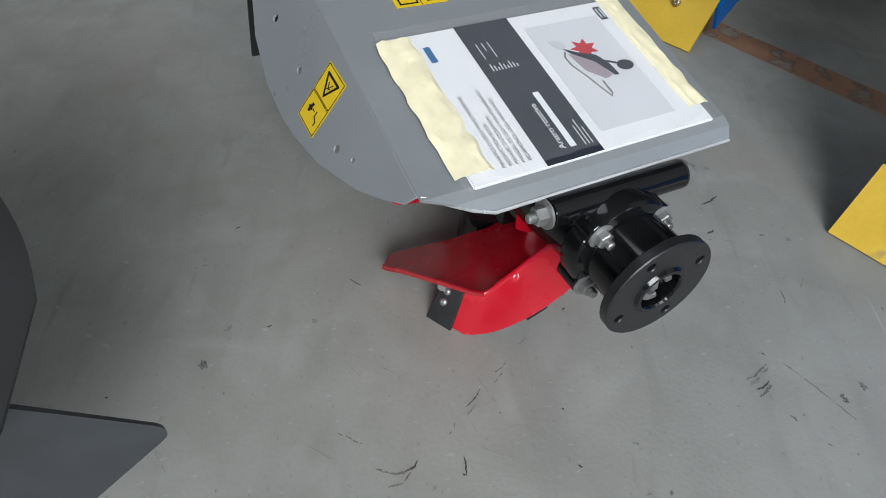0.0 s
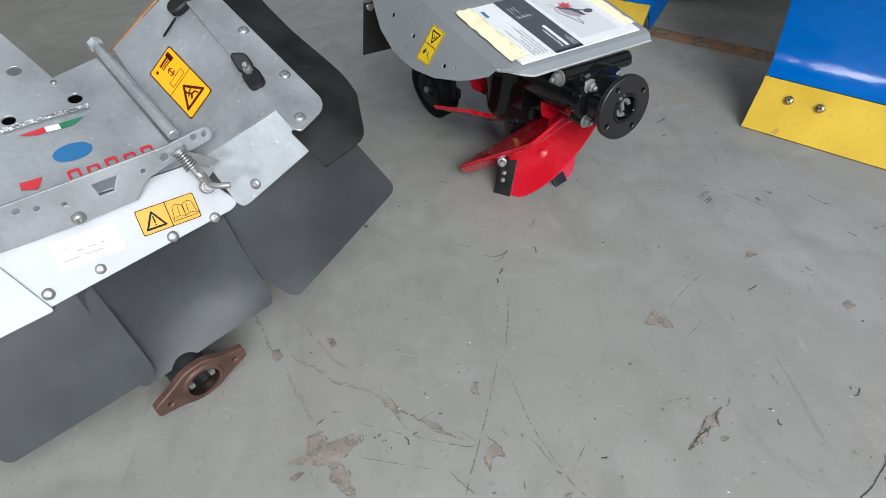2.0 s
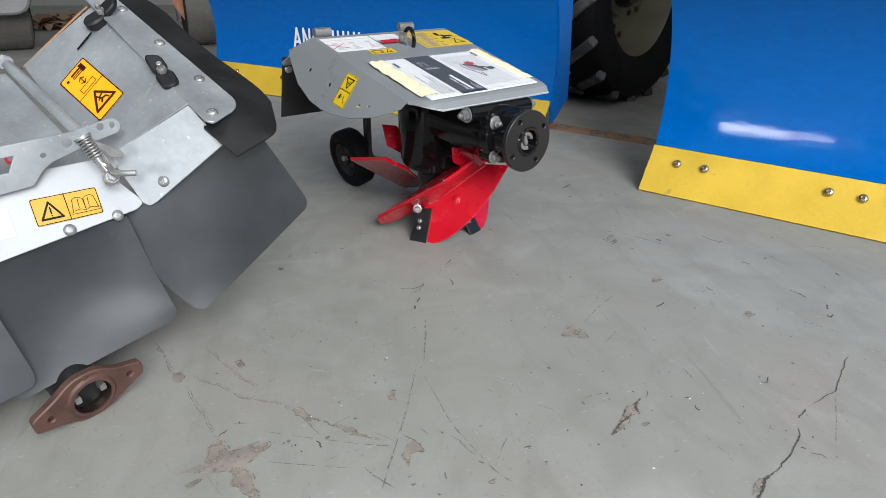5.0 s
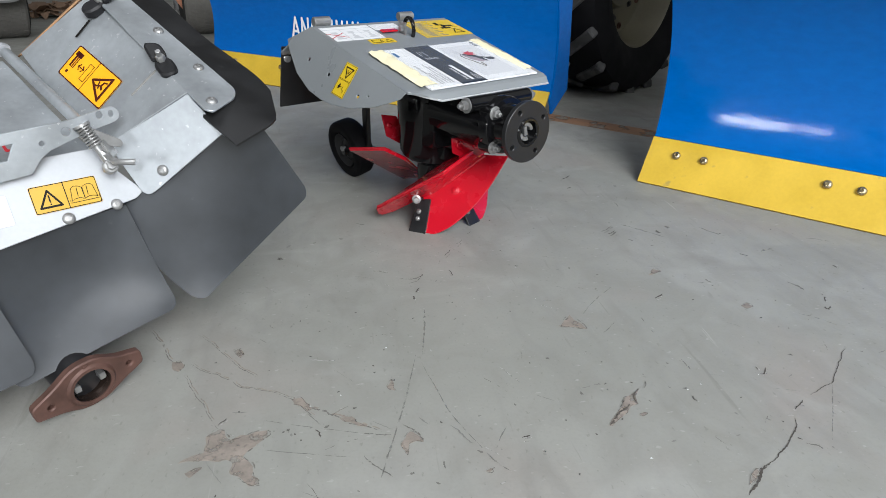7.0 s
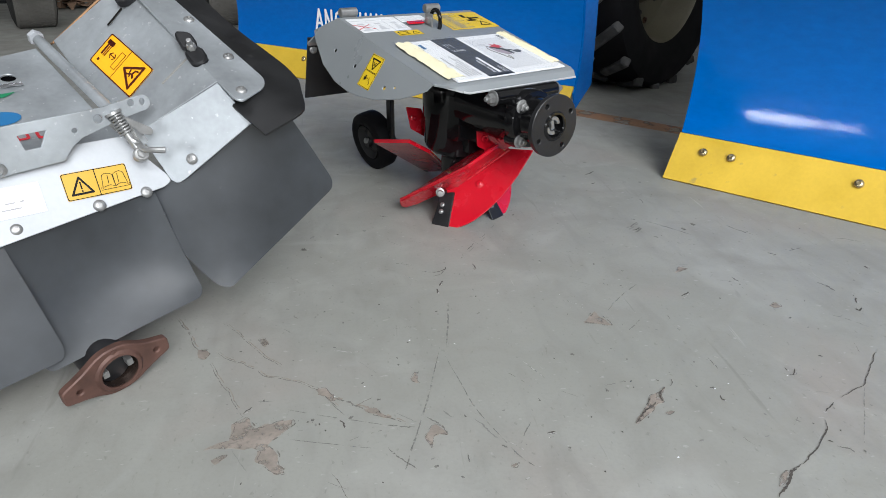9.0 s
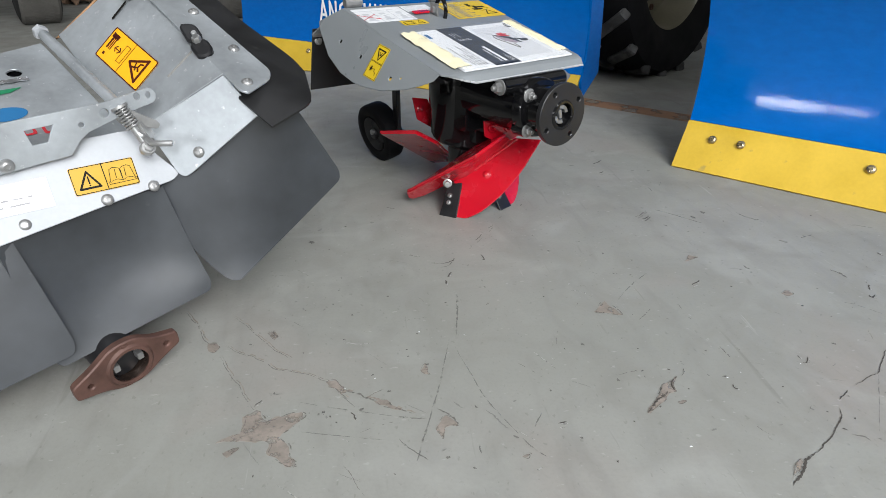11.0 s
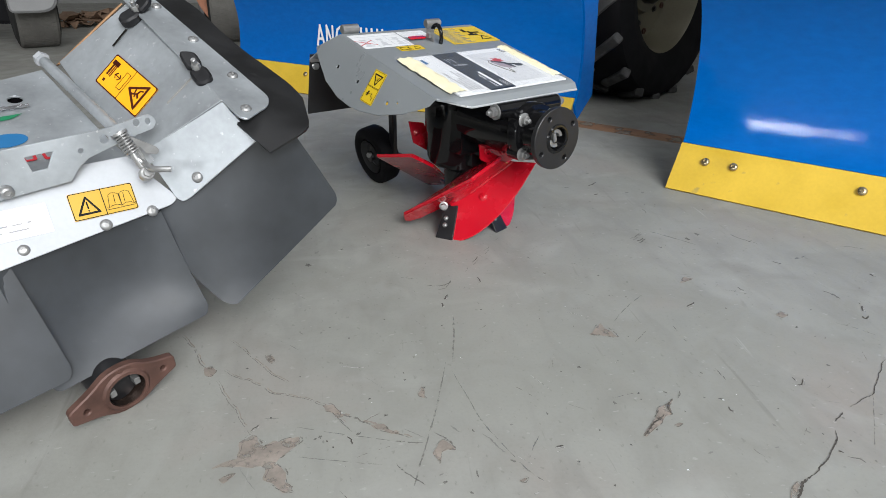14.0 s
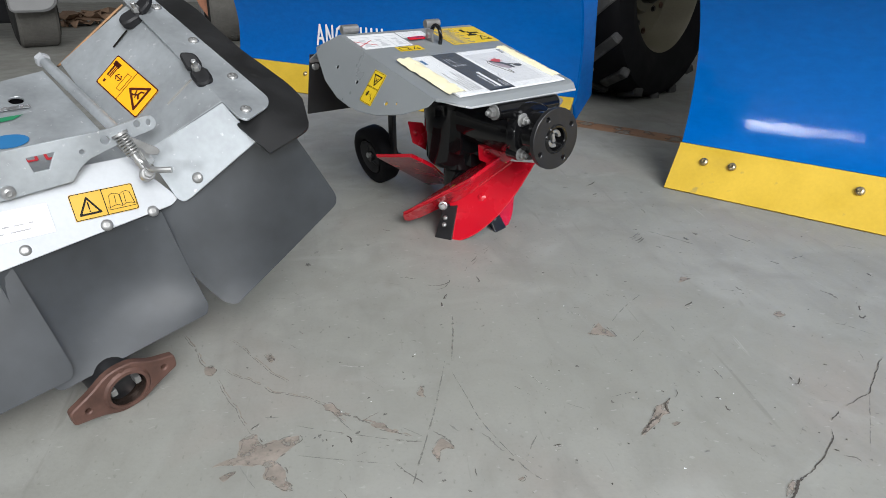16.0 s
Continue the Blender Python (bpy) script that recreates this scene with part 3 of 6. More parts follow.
def rotary_plough():
    th = thing("rotary_plough", "grey-hooded rotary plough with red blades standing on the floor", "rotary plough", (0.110, 0.779, 0), 29)
    UL, UR = -0.217, 0.184

    def P(name, bm, material, parent=th, label="", **k):
        return part(name, bm, material, parent, label, m=PL, **k)

    # rows of the bent sheet; the front edge runs a little askew
    prof = [(0.268, 0.428, 0), (0.2, 0.459, 0), (0.037, 0.4215, 0), (-0.186, 0.3705, 0.005), (-0.192, 0.3695, 0.006), (-0.204, 0.3635, 0.006), (-0.214, 0.349, 0.008)]
    us = [UL + (UR - UL) * i / 8 for i in range(9)]
    hood = P("hood", skin([[(u - 0.008 * max(0, (0.2 - v) / 0.4) * (u - UL) / (UR - UL) + ({0.3635: 0.03, 0.349: 0.07}.get(z, 0) * max(0, 1 - (u - UL) / 0.14)), v + k * (u - UL) / (UR - UL), z) for u in us] for v, z, k in prof], 0.003), M_GREY, th, "grey painted sheet steel hood", angle=12)
    fold = lambda v: 0.459 + (v - 0.2) * 0.2303
    vz = [(-0.186, 0.3695), (-0.177, 0.356), (-0.15, 0.344), (-0.114, 0.331), (-0.042, 0.318), (0.018, 0.317), (0.058, 0.321), (0.111, 0.333), (0.179, 0.361), (0.25, 0.409), (0.268, 0.426), (0.2, 0.4585)]
    side = [(UL - 0.6 * max(0, fold(v) - z), v, z) for v, z in vz]
    SP = plane_frame((UL, 0.2, 0.4595), (0, 0.386, 0.0889), (-0.84, -0.115, 0.504))
    holes = [((-0.249, 0.155, 0.393), 0.0045), ((-0.248, 0.066, 0.370), 0.0045), ((-0.246, -0.055, 0.341), 0.0045), ((-0.238, -0.085, 0.345), 0.0025)]
    P("side_panel", plate_on(SP, side, 0.003, 0, holes), M_GREY, hood)
    mid = (UL + UR) / 2
    P("side_panel", plate3([(UR - 0.012, y + 0.012, z) for x, y, z in side[2:]], 0.003), M_GREY, hood)
    # front lip, with a pale bar along its edge
    P("lip_edge", pipe([(UL + 0.002, -0.187, 0.3692), (UL + 0.016, -0.193, 0.3655), (UL + 0.031, -0.2, 0.3605), (UL + 0.05, -0.208, 0.3545), (UL + 0.072, -0.2135, 0.3492), (UR - 0.01, -0.2065, 0.3492)], 0.0023, 6), M_EDGE, hood)
    # rear rubber flap and its bar
    P("rear_flap", skin([[(u, 0.3 + 0.04 * k, 0.405 - 0.155 * k) for u in (-0.25, -0.1, 0.05, 0.2)] for k in (0, 0.5, 1)], 0.005), M_RUBBER2, th, "black rubber rear flap")
    P("rear_wall", skin([[(a + (b - a) * i / 4, v, z) for i in range(5)] for a, b, v, z in ((-0.222, UR, 0.266, 0.43), (-0.236, 0.192, 0.283, 0.413), (-0.252, 0.2, 0.301, 0.392))], 0.003), M_GREY, hood)
    P("flap_bar", box(0.45, 0.006, 0.014, pose(-0.025, 0.3, 0.392, 12), 0.001), M_ZINC, th)
    P("flap_bolt", hex_bolt((-0.235, 0.302, 0.375), (0, -1, 0.1), 0.007), M_ZINC, th)
    # gearbox
    P("gearbox", lathe([(0, 0.142), (0.034, 0.142), (0.05, 0.147), (0.064, 0.158), (0.07, 0.172), (0.072, 0.235), (0.0745, 0.24), (0.0755, 0.31), (0.068, 0.335), (0.05, 0.345), (0, 0.345)], pose(-0.006, 0.02, 0), 48), M_BLACK, th, "black painted gearbox casing")
    P("gearbox_cheek", box(0.13, 0.14, 0.17, pose(0.006, -0.036, 0.25), 0.034, 6), M_BLACK, th, angle=60)
    P("shaft_housing", lathe([(0, 0), (0.066, 0), (0.064, 0.1), (0.06, 0.145), (0.057, 0.165), (0.06, 0.168), (0.063, 0.172), (0.063, 0.192), (0.06, 0.197), (0.05, 0.199), (0.05, 0.248), (0, 0.248)], pose(0.0, -0.06, 0.285, 90, 0, 0), 48), M_BLACK, th)
    for du in (-0.0385, 0.0385):
        for dz in (-0.037, 0.037):
            P("bolt_lug", rod((du, -0.222, 0.28 + dz), (du, -0.257, 0.28 + dz), 0.0155), M_BLACK, th)
            P("lug_bolt", hex_bolt((du, -0.257, 0.28 + dz), (0, -1, 0), 0.0105, 0.009, stud=0.008), M_ZINC, th, "zinc hexagon nut on a stud")
    # coupling flange
    FC = pose(-0.0025, -0.322, 0.285, 90, 0, 0)
    fo = circle(0, 0, 0.0655, 56)
    fh = [circle(0.051 * math.cos(a), 0.051 * math.sin(a), 0.0055, 12) for a in (0.55, 2.12, 3.69, 5.26)]
    fl = P("coupling_flange", sheet(fo, 0.012, fh + [circle(0, 0, 0.024, 28)], 0.0012, FC), M_BLACKSAT, th, "black coupling flange with four bolt holes")
    P("flange_hub", lathe([(0.0235, 0.001), (0.025, 0.0035), (0.029, 0.0035), (0.031, 0.001), (0.0325, -0.001)], FC, 40), M_BLACK, fl)
    P("flange_bore", lathe([(0.0238, 0.001), (0.0235, -0.022), (0, -0.022)], FC, 32), M_BLACK, fl)
    for deg in (60, 240):
        arc = [(r * math.cos(radians(deg + a)), r * math.sin(radians(deg + a))) for r, aa in ((0.0195, range(-52, 53, 8)), (0.0115, range(52, -53, -8))) for a in aa]
        P("drive_dog", sheet(arc, 0.012, (), 0.0008, FC @ pose(0, 0, -0.004)), M_ZINC, fl, "bright steel drive dog")
    P("drive_key", box(0.009, 0.02, 0.012, FC @ pose(0, 0.001, -0.012, 0, 0, 15), 0.001), M_ZINC, fl)
    # hinge tube under the lip
    P("hinge_tube", rod((-0.085, -0.221, 0.334), (0.09, -0.221, 0.334), 0.017, 20, 0.05), M_BLACK, th)
    for u, s in ((-0.087, -1), (0.092, 1)):
        P("hinge_washer", lathe([(0, 0), (0.0165, 0), (0.0165, 0.003), (0, 0.003)], along((u, -0.221, 0.334), (s, 0, 0)), 24), M_ZINC, th)
        P("hinge_bolt", hex_bolt((u + s * 0.003, -0.221, 0.334), (s, 0, 0), 0.011, 0.012, washer=False, stud=0.008), M_ZINC, th)
    # rotor
    hub = P("rotor_hub", lathe([(0, 0.05), (0.036, 0.05), (0.043, 0.06), (0.043, 0.14), (0.055, 0.15), (0.055, 0.18), (0, 0.18)], None, 28), M_BLACK, th)
    up = V(-0.73, -0.39, 0.56).normalized()
    SH = plane_frame((-0.095, -0.084, -0.003), (0.82, -0.2, 0.5), up)

    def on_share(p, lift=0.0):
        return SH @ ((SH.inverted() @ V(*p)).to_2d().to_3d() + V(0, 0, lift))

    def share_blade(R, share, tip):
        b = part("blade", plate_on(SH, share, 0.005), M_RED, th, "red painted steel plough blade", m=R)
        part("wear_tip", plate_on(SH @ Matrix.Translation((0, 0, 0.006)), tip, 0.006, 0.002), M_BLACKSAT, b, "black bolted wear tip", m=R)
        for q in ((-0.085, -0.048, 0.042), (-0.091, -0.053, 0.026)):
            part("tip_bolt", hex_bolt(on_share(q, 0.006), up, 0.0058, 0.005, dome=True, washer=False), M_ZINC, b, m=R)
        part("blade_bolt", hex_bolt(on_share((-0.014, -0.098, 0.098)), up, 0.0075, 0.004, dome=True), M_RED, b, m=R)
        return b

    curve = smooth_curve([(-0.1, -0.09, -0.004), (-0.075, -0.115, 0.009), (-0.045, -0.134, 0.028), (-0.005, -0.153, 0.066), (0.037, -0.164, 0.113), (0.066, -0.167, 0.15), (0.091, -0.168, 0.182)], 4)
    share = curve + [(0.062, -0.118, 0.178), (0.049, -0.109, 0.167), (-0.027, -0.063, 0.1), (-0.037, -0.06, 0.09), (-0.064, -0.034, 0.078)]
    tip = [(-0.125, -0.052, -0.004), (-0.1, -0.09, -0.004), (-0.054, -0.057, 0.07), (-0.074, -0.03, 0.064)]
    b = share_blade(PL @ Matrix.Translation((-0.006, -0.010, 0)), share, tip)
    share_blade(PL @ Matrix.Rotation(radians(74), 4, "Z"), share, tip)
    # the wing overhangs the share and slopes back and down from its raised front edge
    near = [(-0.1605, 0.024, 0.046), (-0.1585, 0.012, 0.053), (-0.15, -0.018, 0.074), (-0.136, -0.09, 0.121), (-0.122, -0.168, 0.172), (-0.117, -0.182, 0.182), (-0.107, -0.181, 0.186), (-0.06, -0.17, 0.196), (-0.012, -0.158, 0.206)]
    reach = (0.028, 0.046, 0.06, 0.1, 0.15, 0.165, 0.165, 0.15, 0.12)
    fall = (0.3, 0.28, 0.26, 0.22, 0.2, 0.2, 0.2, 0.2, 0.2)
    rear = [V(*p) + V(0.6, 0.8, -f) * k for p, k, f in zip(near, reach, fall)]
    weld = [(-0.03, -0.074, 0.102), (0.01, -0.1, 0.138), (0.056, -0.128, 0.178)]
    P("wing", skin([[V(*p).lerp(q, k / 4) for p, q in zip(near, rear)] for k in range(5)], 0.006), M_RED, b, angle=25)
    P("lip_bead", pipe([V(*p) + V(0, -0.002, 0.001) for p in near], 0.003, 8), M_RED, b)
    # a web runs from the wing's front edge down to the top of the share
    foot = [V(*near[0]) + V(0.014, 0.012, -0.02), V(*near[1]) + V(0.018, 0.016, -0.028), V(*near[2]) + V(0.028, 0.022, -0.036), V(-0.078, -0.04, 0.074), V(-0.046, -0.058, 0.086), V(-0.036, -0.064, 0.094), V(-0.024, -0.07, 0.104), V(0.018, -0.094, 0.142), V(0.056, -0.116, 0.174)]
    P("web", skin([[V(*p).lerp(q, k / 3) + V(0, 0.002, -0.003) for p, q in zip(near, foot)] for k in range(4)], 0.005), M_RED, b, angle=30)
    P("wing_bolt", hex_bolt((-0.108, -0.07, 0.082), (-0.6, -0.75, 0.15), 0.0075, 0.012), M_ZINC, b)
    P("root_bracket", plate3([(-0.034, -0.108, 0.238), (0.07, -0.135, 0.233), (0.078, -0.137, 0.19), (0.01, -0.12, 0.172), (-0.03, -0.109, 0.192)], 0.005, 0.004), M_RED, b)
    for q in ((-0.014, -0.116, 0.211), (0.026, -0.1265, 0.208)):
        P("root_bolt", lathe([(0.0035, 0.002), (0.0045, 0.0045), (0.008, 0.0045), (0.0095, 0.003), (0.0095, 0)], along(q, (-0.24, -0.97, 0.0)), 20), M_RED, b)
    P("weld_bead", pipe([V(*p) + V(-0.003, -0.003, 0) for p in weld], 0.004, 8), M_RED, b)
    LWPOLY = [(-0.185, 0.101, 0.181), (-0.157, -0.012, 0.204), (-0.071, 0.025, 0.154), (0.089, 0.155, 0.041), (0.094, 0.27, 0.004)]
    lw = P("wing", plate3(LWPOLY, 0.006, 0.003), M_RED, th, "red painted steel plough wing")
    P("lip_bead", pipe(LWPOLY[:4], 0.003, 6), M_RED, lw)
    P("rear_root_plate", plate3([(-0.074, 0.125, 0.245), (-0.035, 0.115, 0.238), (-0.014, 0.1, 0.18), (-0.03, 0.103, 0.165), (-0.067, 0.115, 0.19)], 0.005, 0.003), M_RED, th, "red steel root plate")
    P("root_bolt", hex_bolt((-0.056, 0.116, 0.215), (-0.2, -0.95, 0.2), 0.006, 0.004, dome=True), M_RED, th)
    # depth wheel
    wc = V(-0.02, 0.386, 0.086)
    wh = P("depth_wheel", lathe([(0.05, -0.034), (0.068, -0.037), (0.08, -0.034), (0.0855, -0.027), (0.0865, -0.01), (0.0865, 0.012), (0.0845, 0.019), (0.078, 0.024), (0.064, 0.025), (0.056, 0.021), (0.05, 0.012)], along(wc, (-1, 0.0, -0.2)), 40), M_TYRE, th, "black solid rubber depth wheel")
    P("wheel_disc", lathe([(0, 0.024), (0.014, 0.024), (0.016, 0.012), (0.035, 0.004), (0.045, 0.012), (0.051, 0.02), (0.051, -0.02), (0.03, -0.006), (0, -0.01)], along(wc, (-1, 0.0, -0.2)), 32), M_BLACKSAT, wh)
    P("wheel_post", box(0.014, 0.024, 0.34, pose(-0.005, 0.31, 0.25), 0.002), M_BLACKSAT, th)
    P("wheel_axle", rod((-0.05, 0.382, 0.09), (0.03, 0.386, 0.084), 0.008), M_ZINC, th)
    P("wheel_arm", box(0.012, 0.11, 0.03, pose(0.012, 0.35, 0.09), 0.003), M_BLACKSAT, th)
    P("post_bolt", hex_bolt((-0.013, 0.3, 0.24), (-1, 0, 0), 0.008, 0.012, stud=0.01), M_ZINC, th)
    # hood fittings
    for u in (-0.185, 0.06):
        k = P("knuckle", rod((u - 0.022, 0.205, 0.469), (u + 0.022, 0.205, 0.469), 0.011, 18), M_ZINC, hood, "bright hinge knuckle")
    ring = [V(0.0, 0.105 + 0.02 * math.cos(a), 0.449 + 0.027 * math.sin(a)) for a in [2 * math.pi * i / 20 for i in range(20)]]
    P("lifting_ring", pipe(ring, 0.005, 12, True), M_BLACK, hood)
    P("ring_lug", box(0.004, 0.03, 0.034, pose(-0.012, 0.115, 0.45), 0.001), M_ZINC, hood)
    P("ring_bolt", hex_bolt((-0.014, 0.112, 0.452), (-1, 0, 0), 0.008), M_ZINC, hood)
    P("lever", box(0.045, 0.014, 0.004, pose(-0.045, 0.125, 0.4475, 12, 0, 0), 0.001), M_RED, hood)
    return th, hood


PLOUGH, HOOD = rotary_plough()
REAR = PL @ plane_frame((-0.0115, 0.118, 0.4402), (1, 0, 0), (0, -0.224, 0.974))
FRONT = PL @ plane_frame((-0.0115, -0.0715, 0.3967), (1, 0, 0), (0, -0.223, 0.975))


def sticker(name, F, x0, y0, x1, y1, material, label, parent=None, r=0.002):
    b = decal(F, x0, y0, x1, y1, 0.0007, r)
    return part(name, b, material, parent, label, smooth=False)


def ink(F, rects, material, parent, lift=0.0011):
    part("print", merge(*[decal(F, *r, lift) for r in rects]), material, parent, smooth=False)


def hood_stickers():
    s = sticker("sticker", REAR, -0.195, -0.022, -0.062, 0.068, M_PAPER, "white picture sticker", HOOD)
    ink(REAR, [(-0.195, 0.05, -0.062, 0.052), (-0.195, 0.02, -0.062, 0.0212), (-0.152, -0.022, -0.151, 0.05), (-0.107, -0.022, -0.106, 0.05)], M_PRINT, s)
    for cx in (-0.174, -0.13, -0.085):
        ink(REAR, [(cx - 0.012, -0.012, cx + 0.012, -0.006), (cx - 0.007, -0.006, cx + 0.007, 0.008), (cx - 0.003, 0.008, cx + 0.003, 0.02), (cx - 0.008, 0.024, cx + 0.008, 0.034)], M_PRINT, s)
    X = REAR @ Matrix.Translation((-0.174, 0.012, 0))
    for a in (35, -35):
        part("print", decal(X @ pose(0, 0, 0, 0, 0, a), -0.028, -0.001, 0.028, 0.001, 0.0014), M_REDINK, s, smooth=False)
    s = sticker("sticker", REAR, -0.058, 0.03, 0.02, 0.068, M_PAPER, "white data sticker", HOOD)
    ink(REAR, [(-0.054, 0.034 + 0.005 * i, 0.012 - 0.008 * (i % 3), 0.036 + 0.005 * i) for i in range(6)], M_PRINT, s)
    s = sticker("sticker", REAR, 0.044, -0.045, 0.195, 0.068, M_STICKY, "yellow warning sticker with small print", HOOD)
    ink(REAR, [(0.05, -0.038 + 0.0075 * i, 0.118 - 0.01 * (i % 3), -0.035 + 0.0075 * i) for i in range(13)], M_SCUFF, s)
    part("print", tri_sign(REAR, 0.165, -0.015, 0.032), M_INK, s, smooth=False)
    ink(REAR, [(0.13, 0.005, 0.16, 0.014), (0.142, 0.014, 0.15, 0.034), (0.15, 0.02, 0.175, 0.028), (0.13, 0.03, 0.14, 0.05)], M_INK, s)
    s = sticker("sticker", REAR, -0.118, -0.054, -0.05, -0.026, M_STICKY, "small yellow warning sticker", HOOD)
    part("print", tri_sign(REAR, -0.067, -0.041, 0.018), M_INK, s, smooth=False)
    ink(REAR, [(-0.112, -0.05, -0.088, -0.048), (-0.112, -0.034, -0.088, -0.032), (-0.112, -0.05, -0.11, -0.032), (-0.09, -0.05, -0.088, -0.032), (-0.085, -0.054, -0.0842, -0.026)], M_INK, s)
    SP = plane_frame((-0.217, 0.2, 0.4595), (0, 0.386, 0.0889), (-0.84, -0.115, 0.504))
    F = PL @ plane_frame(SP @ (SP.inverted() @ V(-0.2425, 0.005, 0.3655)).to_2d().to_3d(), V(-0.04, 0.009, -0.062), (-0.84, -0.115, 0.504))
    s = sticker("sticker", F, -0.038, -0.022, 0.038, 0.022, M_STICKY, "yellow two-panel warning sticker", HOOD)
    frame_line = lambda x0, y0, x1, y1, w: shape(F, [(x0, y0), (x1, y0), (x1, y1), (x0, y1)], 0.0012, [[(x0 + w, y0 + w), (x1 - w, y0 + w), (x1 - w, y1 - w), (x0 + w, y1 - w)]])
    for x0, x1 in ((-0.0365, -0.0005), (0.0005, 0.0365)):
        part("print", frame_line(x0, -0.0205, x1, 0.0205, 0.0008), M_INK, s, smooth=False)
    part("print", tri_sign(F @ pose(-0.0185, 0, 0.0003, 0, 0, -90), 0, 0, 0.027), M_INK, s, smooth=False)
    T3 = F @ pose(-0.0185, 0, 0.0003, 0, 0, -90)
    part("print", merge(*[pipe([T3 @ V(x, y, 0.001) for x, y in line], 0.0006, 5) for line in ([(-0.005, -0.005), (0.0, 0.002), (0.004, -0.004)], [(-0.004, 0.001), (0.003, 0.004)])]), M_INK, s)
    T4 = F @ pose(0.0185, 0, 0.0003, 0, 0, -90)
    part("print", merge(*[pipe([T4 @ V(x, y, 0.001) for x, y in line], r, 5) for line, r in (([(-0.012, 0.009), (-0.012, 0.004), (-0.006, 0.001), (-0.006, -0.006)], 0.0006), ([(-0.002, -0.003), (0.003, -0.003)], 0.0006), ([(0.006, -0.008), (0.008, 0.003)], 0.0018), ([(0.004, -0.001), (0.011, -0.002)], 0.0012))]), M_INK, s)


hood_stickers()


def manual():
    """The instruction booklet in its clear sleeve, taped to the hood."""
    th = thing("instruction_booklet", "white and navy instruction booklet taped on the grey plough hood", "booklet", (0.14, 0.73, 0.41), 0)
    F = FRONT @ Matrix.Translation((0.0045, -0.0165, 0.0025)) @ pose(0, 0, 0, 0, 0, 1.2)
    W2, H2 = 0.158, 0.109
    part("cover", box(2 * W2, 2 * H2, 0.004, F, 0.0015), M_PAPER, th, "white printed cover")
    ink(F @ Matrix.Translation((0, 0, 0.0015)), [(-0.072, -H2 + 0.001, 0.0, H2 - 0.001)], M_NAVY, th)
    G = F @ Matrix.Translation((0, 0, 0.0018))
    ink(G, [(0.012, -0.085, 0.118, 0.085)], M_PANEL, th, 0.0009)
    ink(G, [(-0.122, 0.06, -0.114, 0.085)], M_BLUEINK, th)
    ink(G, [(0.122, 0.075, 0.132, 0.098)], M_NAVY, th)
    ink(G, [(0.1235, 0.078, 0.1255, 0.095), (0.1285, 0.078, 0.1305, 0.095)], M_PANEL, th, 0.0014)
    ink(G, [(-0.06 + 0.0075 * i, 0.05 + 0.012 * (i % 2), -0.0588 + 0.0075 * i, 0.075) for i in range(3)] + [(-0.06 + 0.004 * i, 0.03, -0.0585 + 0.004 * i, 0.041 - 0.003 * (i % 3)) for i in range(9)], M_PRINT, th)
    ink(G, [(-0.016, -0.095, -0.0148, -0.068), (-0.0115, -0.095, -0.0103, -0.06), (-0.007, -0.095, -0.0058, -0.072)], M_PRINT, th)
    # product name as a plain bold bar
    ink(G, [(-0.034, -0.093, -0.0265, -0.012)], M_WHITE, th)

    def printed(body, x, y, size, material):
        txt = bpy.data.curves.new("text", "FONT")
        txt.body, txt.size, txt.extrude, txt.align_x = body, size, 0.0001, "LEFT"
        tm = new("text", txt)
        dg = bpy.context.evaluated_depsgraph_get()
        me = bpy.data.meshes.new_from_object(tm.evaluated_get(dg))
        bpy.data.objects.remove(tm)
        bm = bmesh.new()
        bm.from_mesh(me)
        bm.transform(G @ Matrix.Translation((x, y, 0.0014)) @ pose(0, 0, 0, 0, 0, 90))
        part("text", bm, material, th, smooth=False)

    printed("Aratro rotativo", -0.04, -0.093, 0.0105, M_WHITE)
    for i, line in enumerate(("MANUALE D'USO E MANUTENZIONE", "INSTRUCTION BOOK", "MANUEL D'UTILISATION", "MANUAL DE USO Y MANTENIMIENTO", "BEDIENUNGS- UND WARTUNGS")):
        printed(line, -0.115 + 0.0078 * i, -0.096, 0.0061, M_LINES)
    # product picture in plain shapes
    H = G @ Matrix.Translation((0.062, 0.005, 0))
    part("print", shape(H, [(-0.034, 0.052), (-0.018, 0.05), (-0.014, 0.04), (-0.022, 0.034), (-0.03, 0.038)], 0.0012), M_PRINT, th, smooth=False)
    star = [((0.019 if k % 2 == 0 else 0.010) * math.cos(k * math.pi / 7 + 0.3) + 0.006, (0.017 if k % 2 == 0 else 0.009) * math.sin(k * math.pi / 7 + 0.3) + 0.03) for k in range(14)]
    part("print", shape(H, star, 0.0013), M_REDINK, th, smooth=False)
    part("print", shape(H, [(-0.022, 0.036), (-0.004, 0.024), (0.014, 0.016), (0.022, 0.0), (0.024, -0.02), (0.018, -0.02), (0.006, 0.006), (-0.016, 0.026)], 0.0015), M_NAVY, th, smooth=False)
    part("print", shape(H, [(-0.02, 0.026), (-0.008, 0.022), (0.006, 0.006), (0.016, -0.018), (0.004, -0.022), (-0.014, -0.004)], 0.0014), M_MAUVE, th, smooth=False)
    part("print", shape(H, circle(0.041, -0.008, 0.0115, 20, 0.72), 0.0014), M_NAVY, th, smooth=False)
    part("print", pipe([H @ V(0.02, 0.004, 0.0012), H @ V(0.034, -0.004, 0.0012)], 0.0014, 5), M_NAVY, th)
